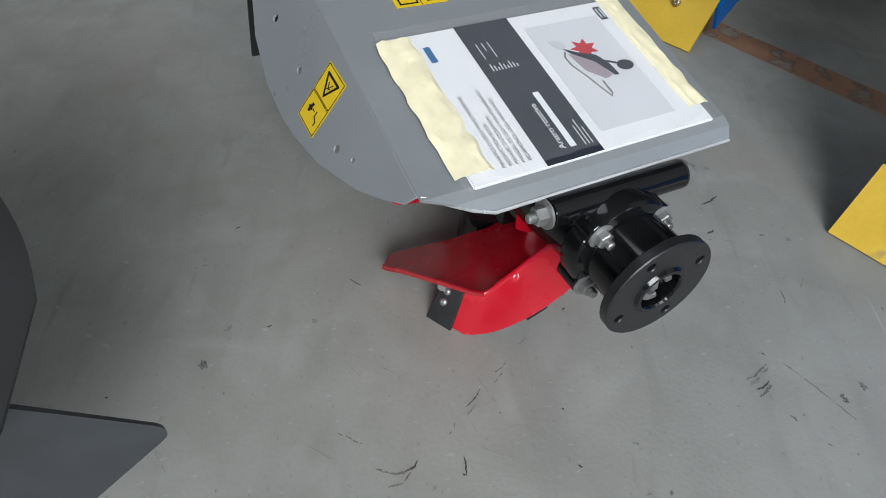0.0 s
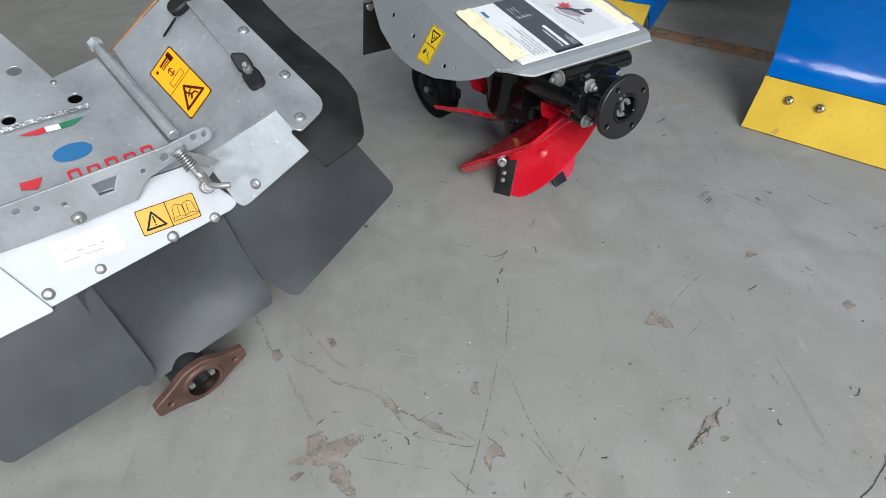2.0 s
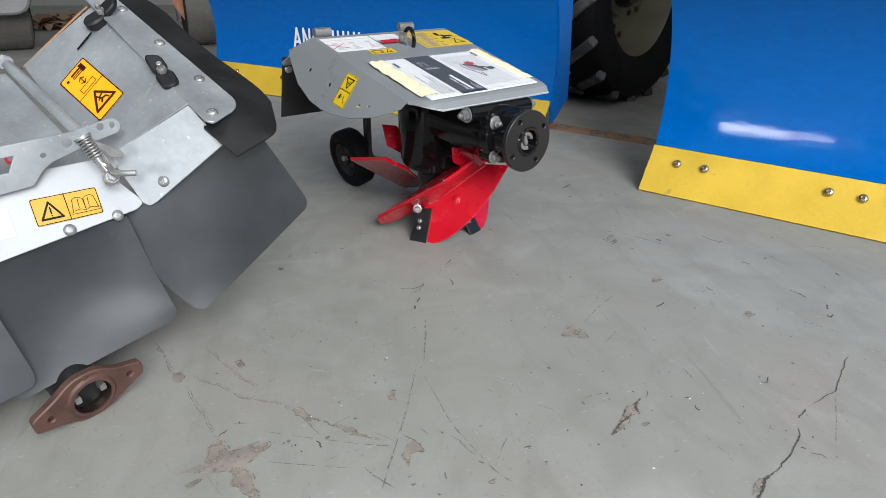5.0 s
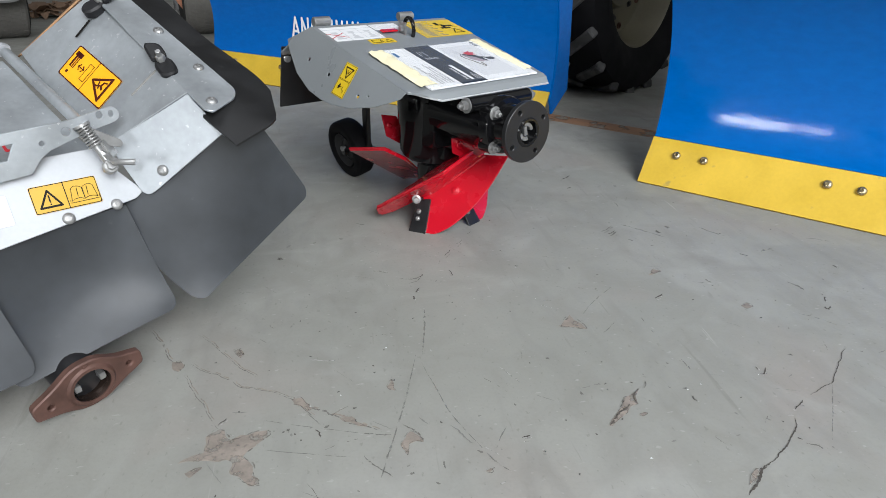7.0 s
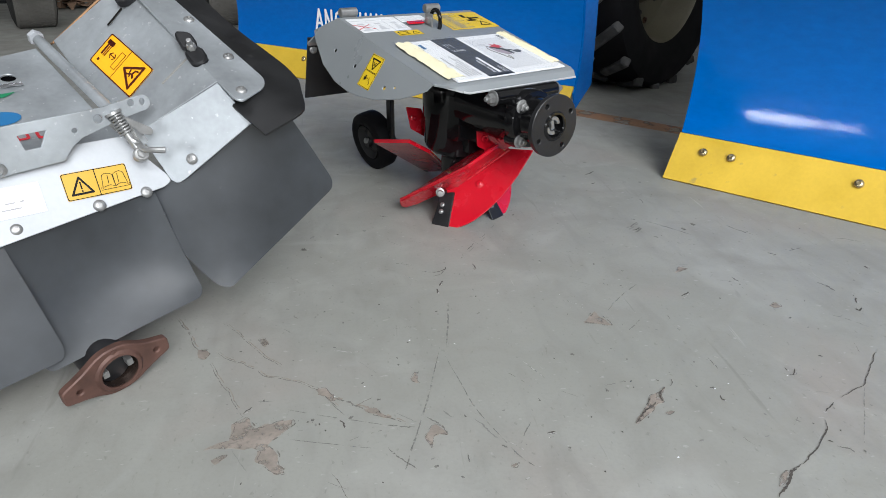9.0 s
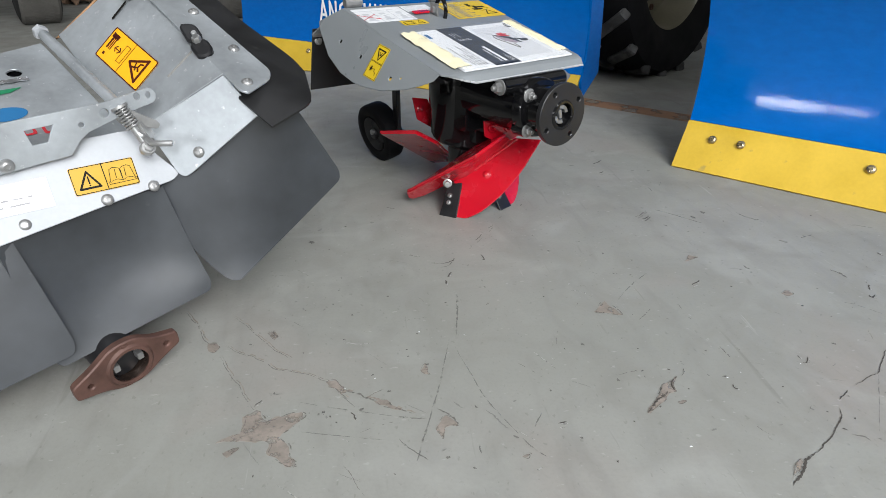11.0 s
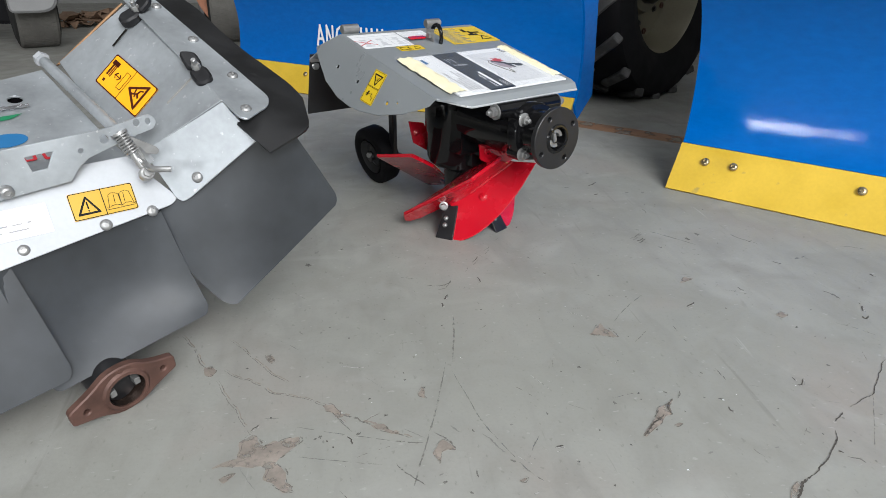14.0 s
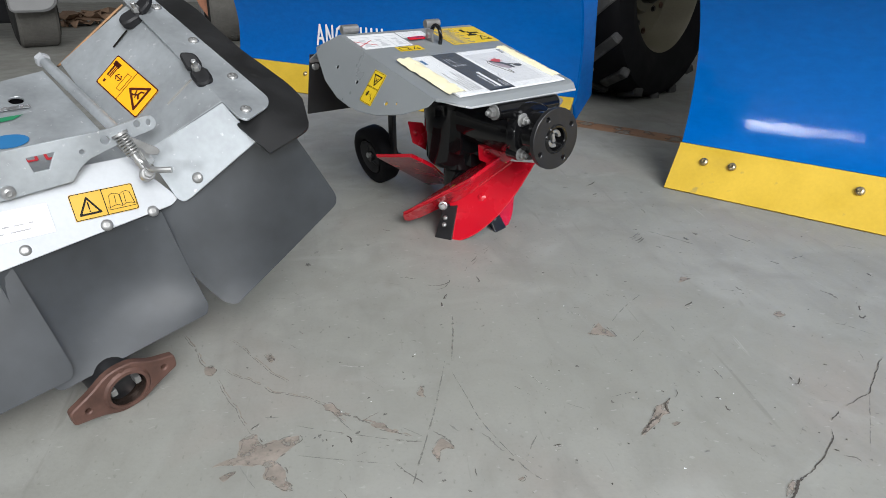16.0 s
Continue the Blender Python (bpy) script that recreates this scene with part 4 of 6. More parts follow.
    part("print", pipe([H @ V(*q, 0.0012) for q in ((-0.022, 0.03), (-0.027, 0.022), (-0.026, 0.008), (-0.018, -0.012), (-0.009, -0.04), (-0.006, -0.048), (-0.003, -0.044), (-0.003, -0.024))], 0.0011, 5), M_SCUFF, th)
    # clear plastic sleeve, a little larger than the cover
    rows = [[F @ V(-0.166 + 0.33 * i / 16, -0.111 + 0.236 * j / 12, 0.0046 + 0.0012 * noise.noise(V(i * 0.5, j * 0.6, 4.0)) - 0.004 * (i in (0, 16) or j in (0, 12))) for i in range(17)] for j in range(13)]
    part("sleeve", skin(rows, 0.0003), M_SLEEVE, th, "clear plastic sleeve")
    # tape strips, wavy and crumpled
    for name, x0, x1, y0, y1 in (("tape", -0.172, -0.128, -0.094, 0.104), ("tape", 0.137, 0.166, -0.085, 0.112)):
        rows = []
        for j in range(25):
            y = y0 + (y1 - y0) * j / 24
            rows.append([F @ V(x0 + (x1 - x0) * i / 6 + 0.0035 * noise.noise(V(j * 0.35, x0 * 40, 0.3 * (i > 3))) + 0.0012 * noise.noise(V(j * 1.1, i * 0.3, x0 * 30)),
                                   y, 0.0036 + (0.003 * noise.noise(V(i * 0.9, j * 0.5, x0 * 9)) + 0.0016) - (0.003 if (i in (0, 6)) else 0)) for i in range(7)])
        part(name, skin(rows, 0.0006), M_TAPE, th, "crumpled cream masking tape")


manual()


# ---- flail mower deck ----
def bolt_at(parent, p, n, r=0.007, name="bolt"):
    return part(name, hex_bolt(p, n, r * 1.05, r * 0.65, dome=True, washer=False), M_ZINC, parent, "domed zinc bolt with washer")


def mower():
    th = thing("mower_deck", "galvanised mower deck with black rubber skirts, standing on the floor", "mower deck", (-0.75, 0.35, 0), 0)
    SN, LN, TN, WN = V(-0.392, -0.666, 0.634), V(-0.154, -0.947, 0.284), V(0.228, -0.368, 0.901), V(0.5, -0.74, 0.45)
    SF = plane_frame((-0.497, 0.35, 0.453), (0.154, -0.178, -0.092), SN)
    WF = plane_frame((-0.543, 0.15, 0.286), (0.8, 0.6, 0), WN)
    TF = plane_frame((-0.382, 0.345, 0.4815), (-0.65, 0.65, 0.4), TN)
    # deck top and body
    DF = plane_frame((-0.65, 0.35, 0.414), (0.8, 0.55, 0), (0.185, -0.307, 0.933))
    part("deck_top", plate_on(DF, [(-0.50, 0.245, 0.35), (-0.53, 0.275, 0.36), (-0.68, 0.446, 0.452), (-0.733, 0.387, 0.443), (-0.842, 0.477, 0.494), (-1.2, 0.72, 0.64), (-1.35, 0.2, 0.5), (-1.1, -0.1, 0.36), (-0.78, 0.06, 0.345)], 0.004, 0.0,
         [((-0.689, 0.348, 0.421), 0.011), ((-0.791, 0.39, 0.455), 0.011), ((-0.767, 0.287, 0.416), 0.01)]), M_GALV, th)
    part("deck_rivet", merge(*[hex_bolt(DF @ ((DF.inverted() @ V(*p)).to_2d().to_3d()), (0.185, -0.307, 0.933), 0.005, 0.004, dome=True, washer=False) for p in ((-0.728, 0.375, 0.44),)]), M_ZINC, th)
    part("inner_pan", box(0.4, 0.3, 0.012, Matrix.Translation((-0.88, 0.3, 0.26)) @ Matrix.Rotation(radians(36), 4, "Z"), 0.002), M_BLACKSAT, th)
    for p, r in (((-0.689, 0.348, 0.421), 0.011), ((-0.767, 0.287, 0.416), 0.01)):
        part("hole_socket", lathe([(r * 1.25, -0.005), (r * 1.25, -0.03), (0, -0.03)], along(DF @ ((DF.inverted() @ V(*p)).to_2d().to_3d()), (0.185, -0.307, 0.933)), 20), M_BLACK, th)
    W0 = [(-0.674, 0.034, 0.243), (-0.44, 0.215, 0.28), (-0.432, 0.225, 0.288), (-0.464, 0.225, 0.322), (-0.492, 0.24, 0.352), (-0.75, 0.055, 0.352)]
    wp = part("rear_plate", plate_on(WF, W0, 0.004, [0.008, 0.008, 0.01, 0.004, 0, 0]), M_GALVLIT, th, "galvanised rear plate, light put into its colour")
    part("rear_plate", plate_on(WF @ Matrix.Translation((0, 0, 0.0045)), ((-0.92, -0.14, 0.205), (-0.66, 0.04, 0.24), (-0.74, 0.06, 0.35), (-1.0, -0.13, 0.35)), 0.004, 0.006), M_GALVLIT, th)
    for p in ((-0.466, 0.198, 0.277), (-0.52, 0.156, 0.274), (-0.609, 0.096, 0.266), (-0.666, 0.051, 0.261), (-0.713, 0.016, 0.253)):
        bolt_at(wp, p, WN, 0.0075)
    # skirts
    def skirt(tl, tr, br, bl, bulge, side=0.0):
        rows = []
        n = 12
        tl, tr, br, bl = V(*tl), V(*tr), V(*br), V(*bl)
        nn = ((tr - tl).cross(bl - tl)).normalized() * -1
        if nn.y > 0:
            nn = -nn
        for w in [0.85 * j / 12 for j in range(13)] + [0.88, 0.905, 0.93, 0.95, 0.97, 0.985, 0.995, 1.0]:
            inset = 0.0
            row = []
            for i in range(n + 1):
                u = i / n
                # rounded lower corners
                uu, ww = u, w
                e = 0.12
                if ww > 1 - e:
                    q = (ww - 1 + e) / e
                    k = e * (1 - math.sqrt(max(0.0, 1 - q * q))) * 0.5
                    uu = k + u * (1 - 2 * k)
                p = (tl * (1 - uu) + tr * uu) * (1 - ww) + (bl * (1 - uu) + br * uu) * ww
                row.append(p + (tl - tr).normalized() * side * math.sin(math.pi * ww) * (1 - uu) + nn * bulge * math.sin(math.pi * ww) * math.sin(math.pi * uu) ** 0.6)
            rows.append(row)
        return skin(rows, 0.004)

    part("rubber_skirt", skirt((-0.47, 0.228, 0.287), (-0.2655, 0.250, 0.407), (-0.188, 0.334, 0.232), (-0.372, 0.205, 0.094), 0.012, 0.02), M_RUBBER, th, "grey-black rubber skirt")
    part("rubber_skirt", skirt((-0.646, 0.071, 0.257), (-0.461, 0.217, 0.27), (-0.408, 0.21, 0.088), (-0.6, 0.045, 0.06), -0.027), M_RUBBER, th, "grey-black rubber skirt")
    part("rubber_skirt", skirt((-0.82, -0.05, 0.245), (-0.633, 0.088, 0.265), (-0.572, 0.064, 0.078), (-0.755, -0.074, 0.051), 0.002), M_RUBBER, th, "grey-black rubber skirt")
    # deflector: upper sheet and folded lower sheet
    up = [(-0.651, 0.451, 0.463), (-0.53, 0.462, 0.561), (-0.35, 0.244, 0.433), (-0.477, 0.246, 0.356), (-0.537, 0.300, 0.374)]
    slots = []
    dp = part("deflector", plate_on(SF, up, 0.004), M_GALV, th, "galvanised sloping deflector sheet")
    part("folded_sheet", plate_on(plane_frame((-0.398, 0.222, 0.319), (1, 0, 0.5), LN), [(-0.477, 0.246, 0.356), (-0.433, 0.218, 0.288), (-0.423, 0.215, 0.283), (-0.411, 0.215, 0.29), (-0.302, 0.223, 0.375), (-0.352, 0.248, 0.433)], 0.004, [0, 0.004, 0.01, 0.004, 0.002, 0]), M_GALV, dp)
    part("back_edge", plate3([(-0.655, 0.4545, 0.46), (-0.535, 0.4655, 0.557), (-0.547, 0.481, 0.552), (-0.666, 0.47, 0.455)], 0.003), M_TAN, dp, "rust-stained tan back edge")
    bolt_at(dp, (-0.398, 0.2215, 0.32), LN, 0.0075)
    st = part("clamp_strip", plate_on(TF, [(-0.57, 0.51, 0.594), (-0.545, 0.541, 0.601), (-0.284, 0.279, 0.430), (-0.283, 0.258, 0.421), (-0.311, 0.215, 0.409), (-0.322, 0.216, 0.412), (-0.355, 0.251, 0.435), (-0.536, 0.466, 0.569)], 0.004, [0.01, 0.01, 0.012, 0.01, 0.008, 0.006, 0, 0]), M_GALV, th, "galvanised clamping strip")
    for p in ((-0.545, 0.51, 0.584), (-0.478, 0.458, 0.55), (-0.409, 0.385, 0.505), (-0.341, 0.312, 0.457), (-0.315, 0.238, 0.4195)):
        q = TF @ (TF.inverted() @ V(*p)).to_2d().to_3d()
        bolt_at(st, q, TN, 0.0075)
    inner = [(-0.55, 0.52, 0.588), (-0.51, 0.48, 0.562), (-0.47, 0.435, 0.535), (-0.43, 0.39, 0.508), (-0.39, 0.345, 0.482), (-0.36, 0.305, 0.458), (-0.34, 0.272, 0.438), (-0.328, 0.25, 0.42), (-0.33, 0.232, 0.404)]
    outer = [(-0.49, 0.588, 0.585), (-0.445, 0.535, 0.553), (-0.40, 0.478, 0.522), (-0.355, 0.43, 0.492), (-0.305, 0.385, 0.463), (-0.27, 0.348, 0.443), (-0.235, 0.32, 0.428), (-0.219, 0.215, 0.404), (-0.279, 0.182, 0.377)]
    outer = [(x + 0.013 * (0 < i < 6), y + 0.011 * (0 < i < 6), z) for i, (x, y, z) in enumerate(outer)]
    a = smooth_curve(inner, 4)
    c6, c7, c8 = V(*outer[6]), V(*outer[7]), V(*outer[8])
    e0, e1 = c6.lerp(c7, 0.8), c7.lerp(c8, 0.3)
    b = smooth_curve(outer[:7], 4) + [c6.lerp(c7, 0.3), c6.lerp(c7, 0.6)] + [e0 * (1 - t) ** 2 + c7 * 2 * t * (1 - t) + e1 * t * t for t in (0, 0.33, 0.66, 1)] + [c7.lerp(c8, 0.65), c8]
    part("top_rubber", skin([[p.lerp(q, k / 4) + V(0, 0, -0.006 - 0.004 * k / 4) for k in range(5)] for p, q in zip(a, b)], 0.004), M_RUBBER2, th, "black rubber edging")
    # slots and adjusting knobs
    for p, q in (((-0.546, 0.41, 0.494), (-0.52, 0.425, 0.515)), ((-0.441, 0.287, 0.421), (-0.40, 0.3, 0.455))):
        p, q = V(*p), V(*q)
        G = plane_frame(p.lerp(q, 0.5), q - p, SN)
        part("slot", decal(G, -(q - p).length / 2, -0.0022, (q - p).length / 2, 0.0022, 0.002, 0.002), M_INK if p.y > 0.4 else M_SCUFF, dp)
    for c, turn in ((V(-0.502, 0.434, 0.54), -98), (V(-0.39, 0.303, 0.464), -12)):
        G = plane_frame(c, V(0.154, -0.178, -0.092), (SN + TN).normalized()) @ pose(0, 0, 0, 0, 0, turn)
        low = [(0.0185 + 0.0135 * math.cos(radians(a)), 0.0135 * math.sin(radians(a))) for a in range(-90, 91, 15)] + [(0.005, 0.0135), (-0.002, 0.009), (-0.003, -0.009), (0.002, -0.0135)]
        high = rounded([(-0.034, -0.0045), (-0.03, -0.01), (-0.006, -0.0125), (0.002, -0.003), (-0.002, 0.0115), (-0.024, 0.0125)], [0.002, 0.003, 0.003, 0.002, 0.003, 0.009])
        kb = part("adjusting_knob", merge(lathe([(0, -0.014), (0.012, -0.014), (0.0135, -0.006), (0.0125, 0.004), (0.009, 0.008), (0, 0.008)], G, 20),
                  sheet(low, 0.017, (), 0.003, G @ pose(0.001, 0, 0.011, 0, 6, 4)), sheet(high, 0.011, (), 0.0025, G @ pose(0, 0, 0.013, 0, 24, 8))), M_KNOB, th, "black plastic wing knob")
        part("stud", merge(rod(G @ V(0, 0, 0.01), G @ V(0, 0, 0.028), 0.0042, 12), hex_bolt(G @ V(0, 0, 0.009), G.to_3x3() @ V(0, 0, 1), 0.0072, 0.010, washer=False)), M_ZINC, kb)
    # warning sticker on the deflector
    G = plane_frame((-0.515, 0.3475, 0.4395), (0.078, -0.088, -0.042), SN)
    s = part("sticker", decal(G, -0.063, -0.029, 0.063, 0.029, 0.0015, 0.004), M_STICKO, dp, "orange two-panel warning sticker", smooth=False)
    part("print", shape(G, rounded([(-0.063, -0.029), (0.063, -0.029), (0.063, 0.029), (-0.063, 0.029)], 0.004), 0.0019, [rounded([(-0.0612, -0.0272), (0.0612, -0.0272), (0.0612, 0.0272), (-0.0612, 0.0272)], 0.004)]), M_BROWNINK, s, smooth=False)
    part("print", tri_sign(G @ pose(0.031, 0, 0.001, 0, 0, 90), 0, 0, 0.042), M_BROWNINK, s, smooth=False)
    ink(G, [(0.0, -0.029, 0.001, 0.029), (-0.016, -0.014, -0.015, 0.016), (-0.005, -0.014, -0.004, 0.016), (-0.016, -0.0145, -0.004, -0.0135), (-0.016, 0.0155, -0.004, 0.0165), (-0.054, -0.008, -0.05, 0.02), (-0.048, -0.008, -0.046, 0.02), (-0.044, -0.008, -0.042, 0.02), (-0.058, 0.012, -0.04, 0.02), (-0.052, -0.02, -0.047, -0.015), (0.021, -0.0065, 0.025, -0.0025)], M_BROWNINK, s, 0.0019)
    part("print", merge(*[pipe([G @ V(*q, 0.002) for q in line], r, 6) for line, r in (([(0.026, -0.003), (0.034, 0.001), (0.04, -0.004)], 0.0016), ([(0.034, 0.001), (0.036, 0.008), (0.042, 0.01)], 0.0014), ([(0.028, -0.002), (0.026, 0.005), (0.022, 0.008)], 0.001), ([(0.03, 0.0), (0.032, -0.006)], 0.001))]), M_BROWNINK, s)
    part("print", merge(*[pipe([G @ V(*q, 0.002) for q in line], 0.0009, 6) for line in ([(-0.034, 0.001), (-0.02, 0.001)], [(-0.03, 0.006), (-0.035, 0.001), (-0.03, -0.004)], [(-0.024, 0.006), (-0.019, 0.001), (-0.024, -0.004)])]), M_BROWNINK, s)
    # caution sticker and data plate on the rear plate
    R = plane_frame(WF @ (WF.inverted() @ V(-0.525, 0.176, 0.302)).to_2d().to_3d(), (0.0735, 0.0485, 0.0), WN)
    s = part("sticker", decal(R, -0.044, -0.02, 0.044, 0.02, 0.0015, 0.003), M_STICKA, wp, "yellow two-panel caution sticker", smooth=False)
    part("print", shape(R, rounded([(-0.0435, -0.0195), (0.0435, -0.0195), (0.0435, 0.0195), (-0.0435, 0.0195)], 0.003), 0.0019, [rounded([(-0.0425, -0.0185), (0.0425, -0.0185), (0.0425, 0.0185), (-0.0425, 0.0185)], 0.003)]), M_INK, s, smooth=False)
    part("print", tri_sign(R @ pose(-0.022, -0.002, 0.0012), 0, 0, 0.028), M_INK, s, smooth=False)
    ink(R, [(-0.0006, -0.02, 0.0006, 0.02), (-0.023, -0.006, -0.021, 0.005), (-0.023, -0.0095, -0.021, -0.0075)], M_INK, s, 0.0019)
    page = [(0.0225, -0.0105), (0.016, -0.0075), (0.009, -0.0085), (0.005, -0.011), (0.008, 0.008), (0.0125, 0.0105), (0.018, 0.0095), (0.022, 0.007), (0.0225, -0.0105)]
    book = [page, [(0.045 - x, y) for x, y in page]] + [[(0.0165 + k, -0.0055), (0.0175 + k, 0.0075)] for k in (-0.002, 0.0115)] + [[(0.003, -0.009), (0.003, -0.013), (0.042, -0.013), (0.042, -0.009)]]
    part("print", merge(*[pipe([R @ V(*q, 0.0018) for q in line], 0.00045, 5) for line in book]), M_INK, s)
    D = plane_frame(WF @ (WF.inverted() @ V(-0.618, 0.114, 0.297)).to_2d().to_3d(), (0.0735, 0.0485, 0.0), WN)
    s = part("data_plate", decal(D, -0.05, -0.021, 0.04, 0.021, 0.0015, 0.002), M_PAPER, wp, "white data label", smooth=False)
    ink(D, [(-0.04, 0.006, -0.022, 0.0072), (-0.02, -0.002, -0.012, 0.0), (-0.006, -0.002, 0.006, -0.0005), (0.012, -0.002, 0.017, 0.0), (-0.04, -0.0105, -0.02, -0.0088), (-0.012, -0.0105, 0.012, -0.0088)], M_LINES, s, 0.0019)
    # adjuster arm with holes
    A = plane_frame((-0.535, 0.168, 0.0), (0.83, 0.557, 0), (0.557, -0.83, 0))
    outl = [(0.096 + 0.0115 * math.cos(radians(a)), 0.4075 + 0.0115 * math.sin(radians(a))) for a in range(-80, 101, 15)] + [(0.037, 0.408), (-0.19, 0.394), (-0.30, 0.385), (-0.30, 0.33), (-0.112, 0.334), (-0.02, 0.342), (-0.006, 0.36), (0.008, 0.37), (0.063, 0.388)]
    hl = [circle(0.0, 0.382, 0.0035), circle(0.033, 0.393, 0.006), circle(0.08, 0.409, 0.0045, 12, 1.2), circle(0.096, 0.409, 0.0035, 12, 1.4), circle(-0.141, 0.377, 0.004), circle(-0.164, 0.382, 0.0045), circle(-0.109, 0.371, 0.0035),
          [(-0.069, 0.386), (-0.034, 0.388), (-0.045, 0.366), (-0.064, 0.365)]]
    ar = part("adjuster_arm", sheet(outl, 0.005, hl, 0.0008, A), M_GALV, th, "galvanised arm with holes")
    hr = part("hinge_rod", rod((-0.68, 0.462, 0.463), (-0.518, 0.268, 0.386), 0.009), M_GALV, th)
    part("rod_nut", hex_bolt((-0.682, 0.464, 0.464), (-0.162, 0.194, 0.077), 0.0125, 0.014, washer=False), M_GALVLIT, hr)
    # spring pin
    c0, c1 = A @ V(0.052, 0.401, 0.004), A @ V(0.072, 0.345, 0.022)
    pin = part("spring_pin", merge(rod(c0, c1, 0.005, 12), lathe([(0, 0), (0.012, 0), (0.012, 0.004), (0, 0.004)], along(c0, c1 - c0), 18)), M_ZINC, th, "zinc spring-loaded locking pin")
    dirn = (c1 - c0).normalized()
    G = along(c0, dirn)
    coil = [G @ V(0.009 * math.cos(t), 0.009 * math.sin(t), 0.005 + 0.03 * t / (2 * math.pi * 7)) for t in [2 * math.pi * 7 * i / 84 for i in range(85)]]
    part("spring", pipe(coil, 0.0015, 6), M_ZINC, pin)
    c2 = c0.lerp(c1, 0.7)
    part("pin_handle", pipe(smooth_curve([c2, c2 + V(0.012, -0.003, -0.008), V(-0.445, 0.17, 0.352), V(-0.419, 0.169, 0.351)], 5), 0.0045, 10), M_ZINC, pin)
    lever = [V(-0.488, 0.188, 0.404), V(-0.468, 0.201, 0.3885), V(-0.4465, 0.2155, 0.3715), V(-0.4445, 0.2165, 0.3655), V(-0.448, 0.214, 0.3605), V(-0.464, 0.2035, 0.366), V(-0.4745, 0.1965, 0.373), V(-0.489, 0.1865, 0.392)]
    part("latch_lever", plate3(lever, 0.004, 0.003), M_ZINC, pin, "bent zinc latch lever")
    part("pin_collar", box(0.022, 0.018, 0.03, along(c0.lerp(c1, 0.72), dirn) @ pose(0.014, 0.0, 0), 0.002), M_ZINC, pin)
    part("pivot_bolt", merge(rod((-0.464, 0.193, 0.336), V(-0.464, 0.193, 0.336) + WN * 0.014, 0.0105), hex_bolt(V(-0.464, 0.193, 0.336) + WN * 0.014, WN, 0.007, 0.005, washer=False)), M_ZINC, th)
    part("pivot_bolt", hex_bolt(A @ V(-0.1, 0.345, 0.0), (0.557, -0.83, 0), 0.009, 0.01, dome=True, washer=False), M_ZINC, ar)
    # tape, ribbon and lettering on the deck
    Z = plane_frame((-0.7195, 0.3035, 0.4127), (0.093, 0.065, 0.003), (0.185, -0.307, 0.933))
    rows = [[Z @ V(-0.064 + 0.128 * i / 26, -0.0045 + 0.009 * j / 3 + 0.0008 * math.sin(i * 1.7), 0.002 + 0.0016 * abs(math.sin(i * 1.35 + j * 0.4))) for j in range(4)] for i in range(27)]
    rows = [[p + V(0.003, -0.0055, -0.0018) for p in row] for row in rows]
    part("foil_strip", skin(rows, 0.0005), M_FOIL, th, "crumpled silver foil strip")
    ZI = Z.inverted()

    def on_deck(*p):
        return tuple((ZI @ V(*p)).to_2d())

    rl, r1, r2, rr = on_deck(-0.744, 0.258, 0.402), on_deck(-0.712, 0.276, 0.402), on_deck(-0.694, 0.286, 0.402), on_deck(-0.667, 0.312, 0.405)
    h = 0.006
    s = part("ribbon_sticker", shape(Z, [(r1[0], r1[1] - h), (r2[0], r2[1] - h), (r2[0], r2[1] + h), (r1[0], r1[1] + h)], 0.0012), M_PAPER, th, "red, white and green ribbon sticker", smooth=False)
    part("print", shape(Z, [(rl[0], rl[1]), (r1[0] - 0.015, r1[1] - h), (r1[0], r1[1] - h), (r1[0], r1[1] + h), (r1[0] - 0.015, r1[1] + h * 0.8)], 0.0014), M_REDINK, s, smooth=False)
    part("print", shape(Z, [(r2[0], r2[1] - h), (r2[0] + 0.02, r2[1] - h * 0.7), (rr[0], rr[1]), (r2[0] + 0.02, r2[1] + h), (r2[0], r2[1] + h)], 0.0014), M_GREENINK, s, smooth=False)
    ov = on_deck(-0.664, 0.24, 0.381)
    part("oval_sticker", shape(Z, circle(ov[0], ov[1], 0.028, 28, 0.62), 0.0012), M_BLUEINK, th, "blue oval sticker", smooth=False)
    t0, t1 = on_deck(-0.648, 0.196, 0.363), on_deck(-0.56, 0.256, 0.365)
    bars = []
    for i in range(5):
        x, y = t0[0] + (t1[0] - t0[0]) * i / 4, t0[1] + (t1[1] - t0[1]) * i / 4
        h = 0.021 if i % 2 == 0 else 0.016
        bars.append(shape(Z, rounded([(x - 0.009, y - h * 0.7), (x + 0.009, y - h * 0.7), (x + 0.009, y + h * 0.7), (x - 0.009, y + h * 0.7)], 0.004), 0.0012, [rounded([(x - 0.005, y - h * 0.45), (x + 0.005, y - h * 0.45), (x + 0.005, y + h * 0.45), (x - 0.005, y + h * 0.45)], 0.003)]))
    tl = on_deck(-0.70, 0.173, 0.366)
    bars.append(shape(Z, [(tl[0] - 0.016, tl[1] - 0.004), (tl[0] + 0.004, tl[1] - 0.012), (tl[0] + 0.016, tl[1] + 0.008), (tl[0] - 0.014, tl[1] + 0.01)], 0.0012))
    for q in bars:
        part("maker_mark", q, M_REDINK, th, "red maker's mark as a plain shape", smooth=False)
    # coupling hub on the floor
    HN = V(0.66, -0.737, -0.124).normalized()
    Hf = plane_frame((-0.5135, 0.0765, 0.039), (0.79, 0.6, 0.12), HN)
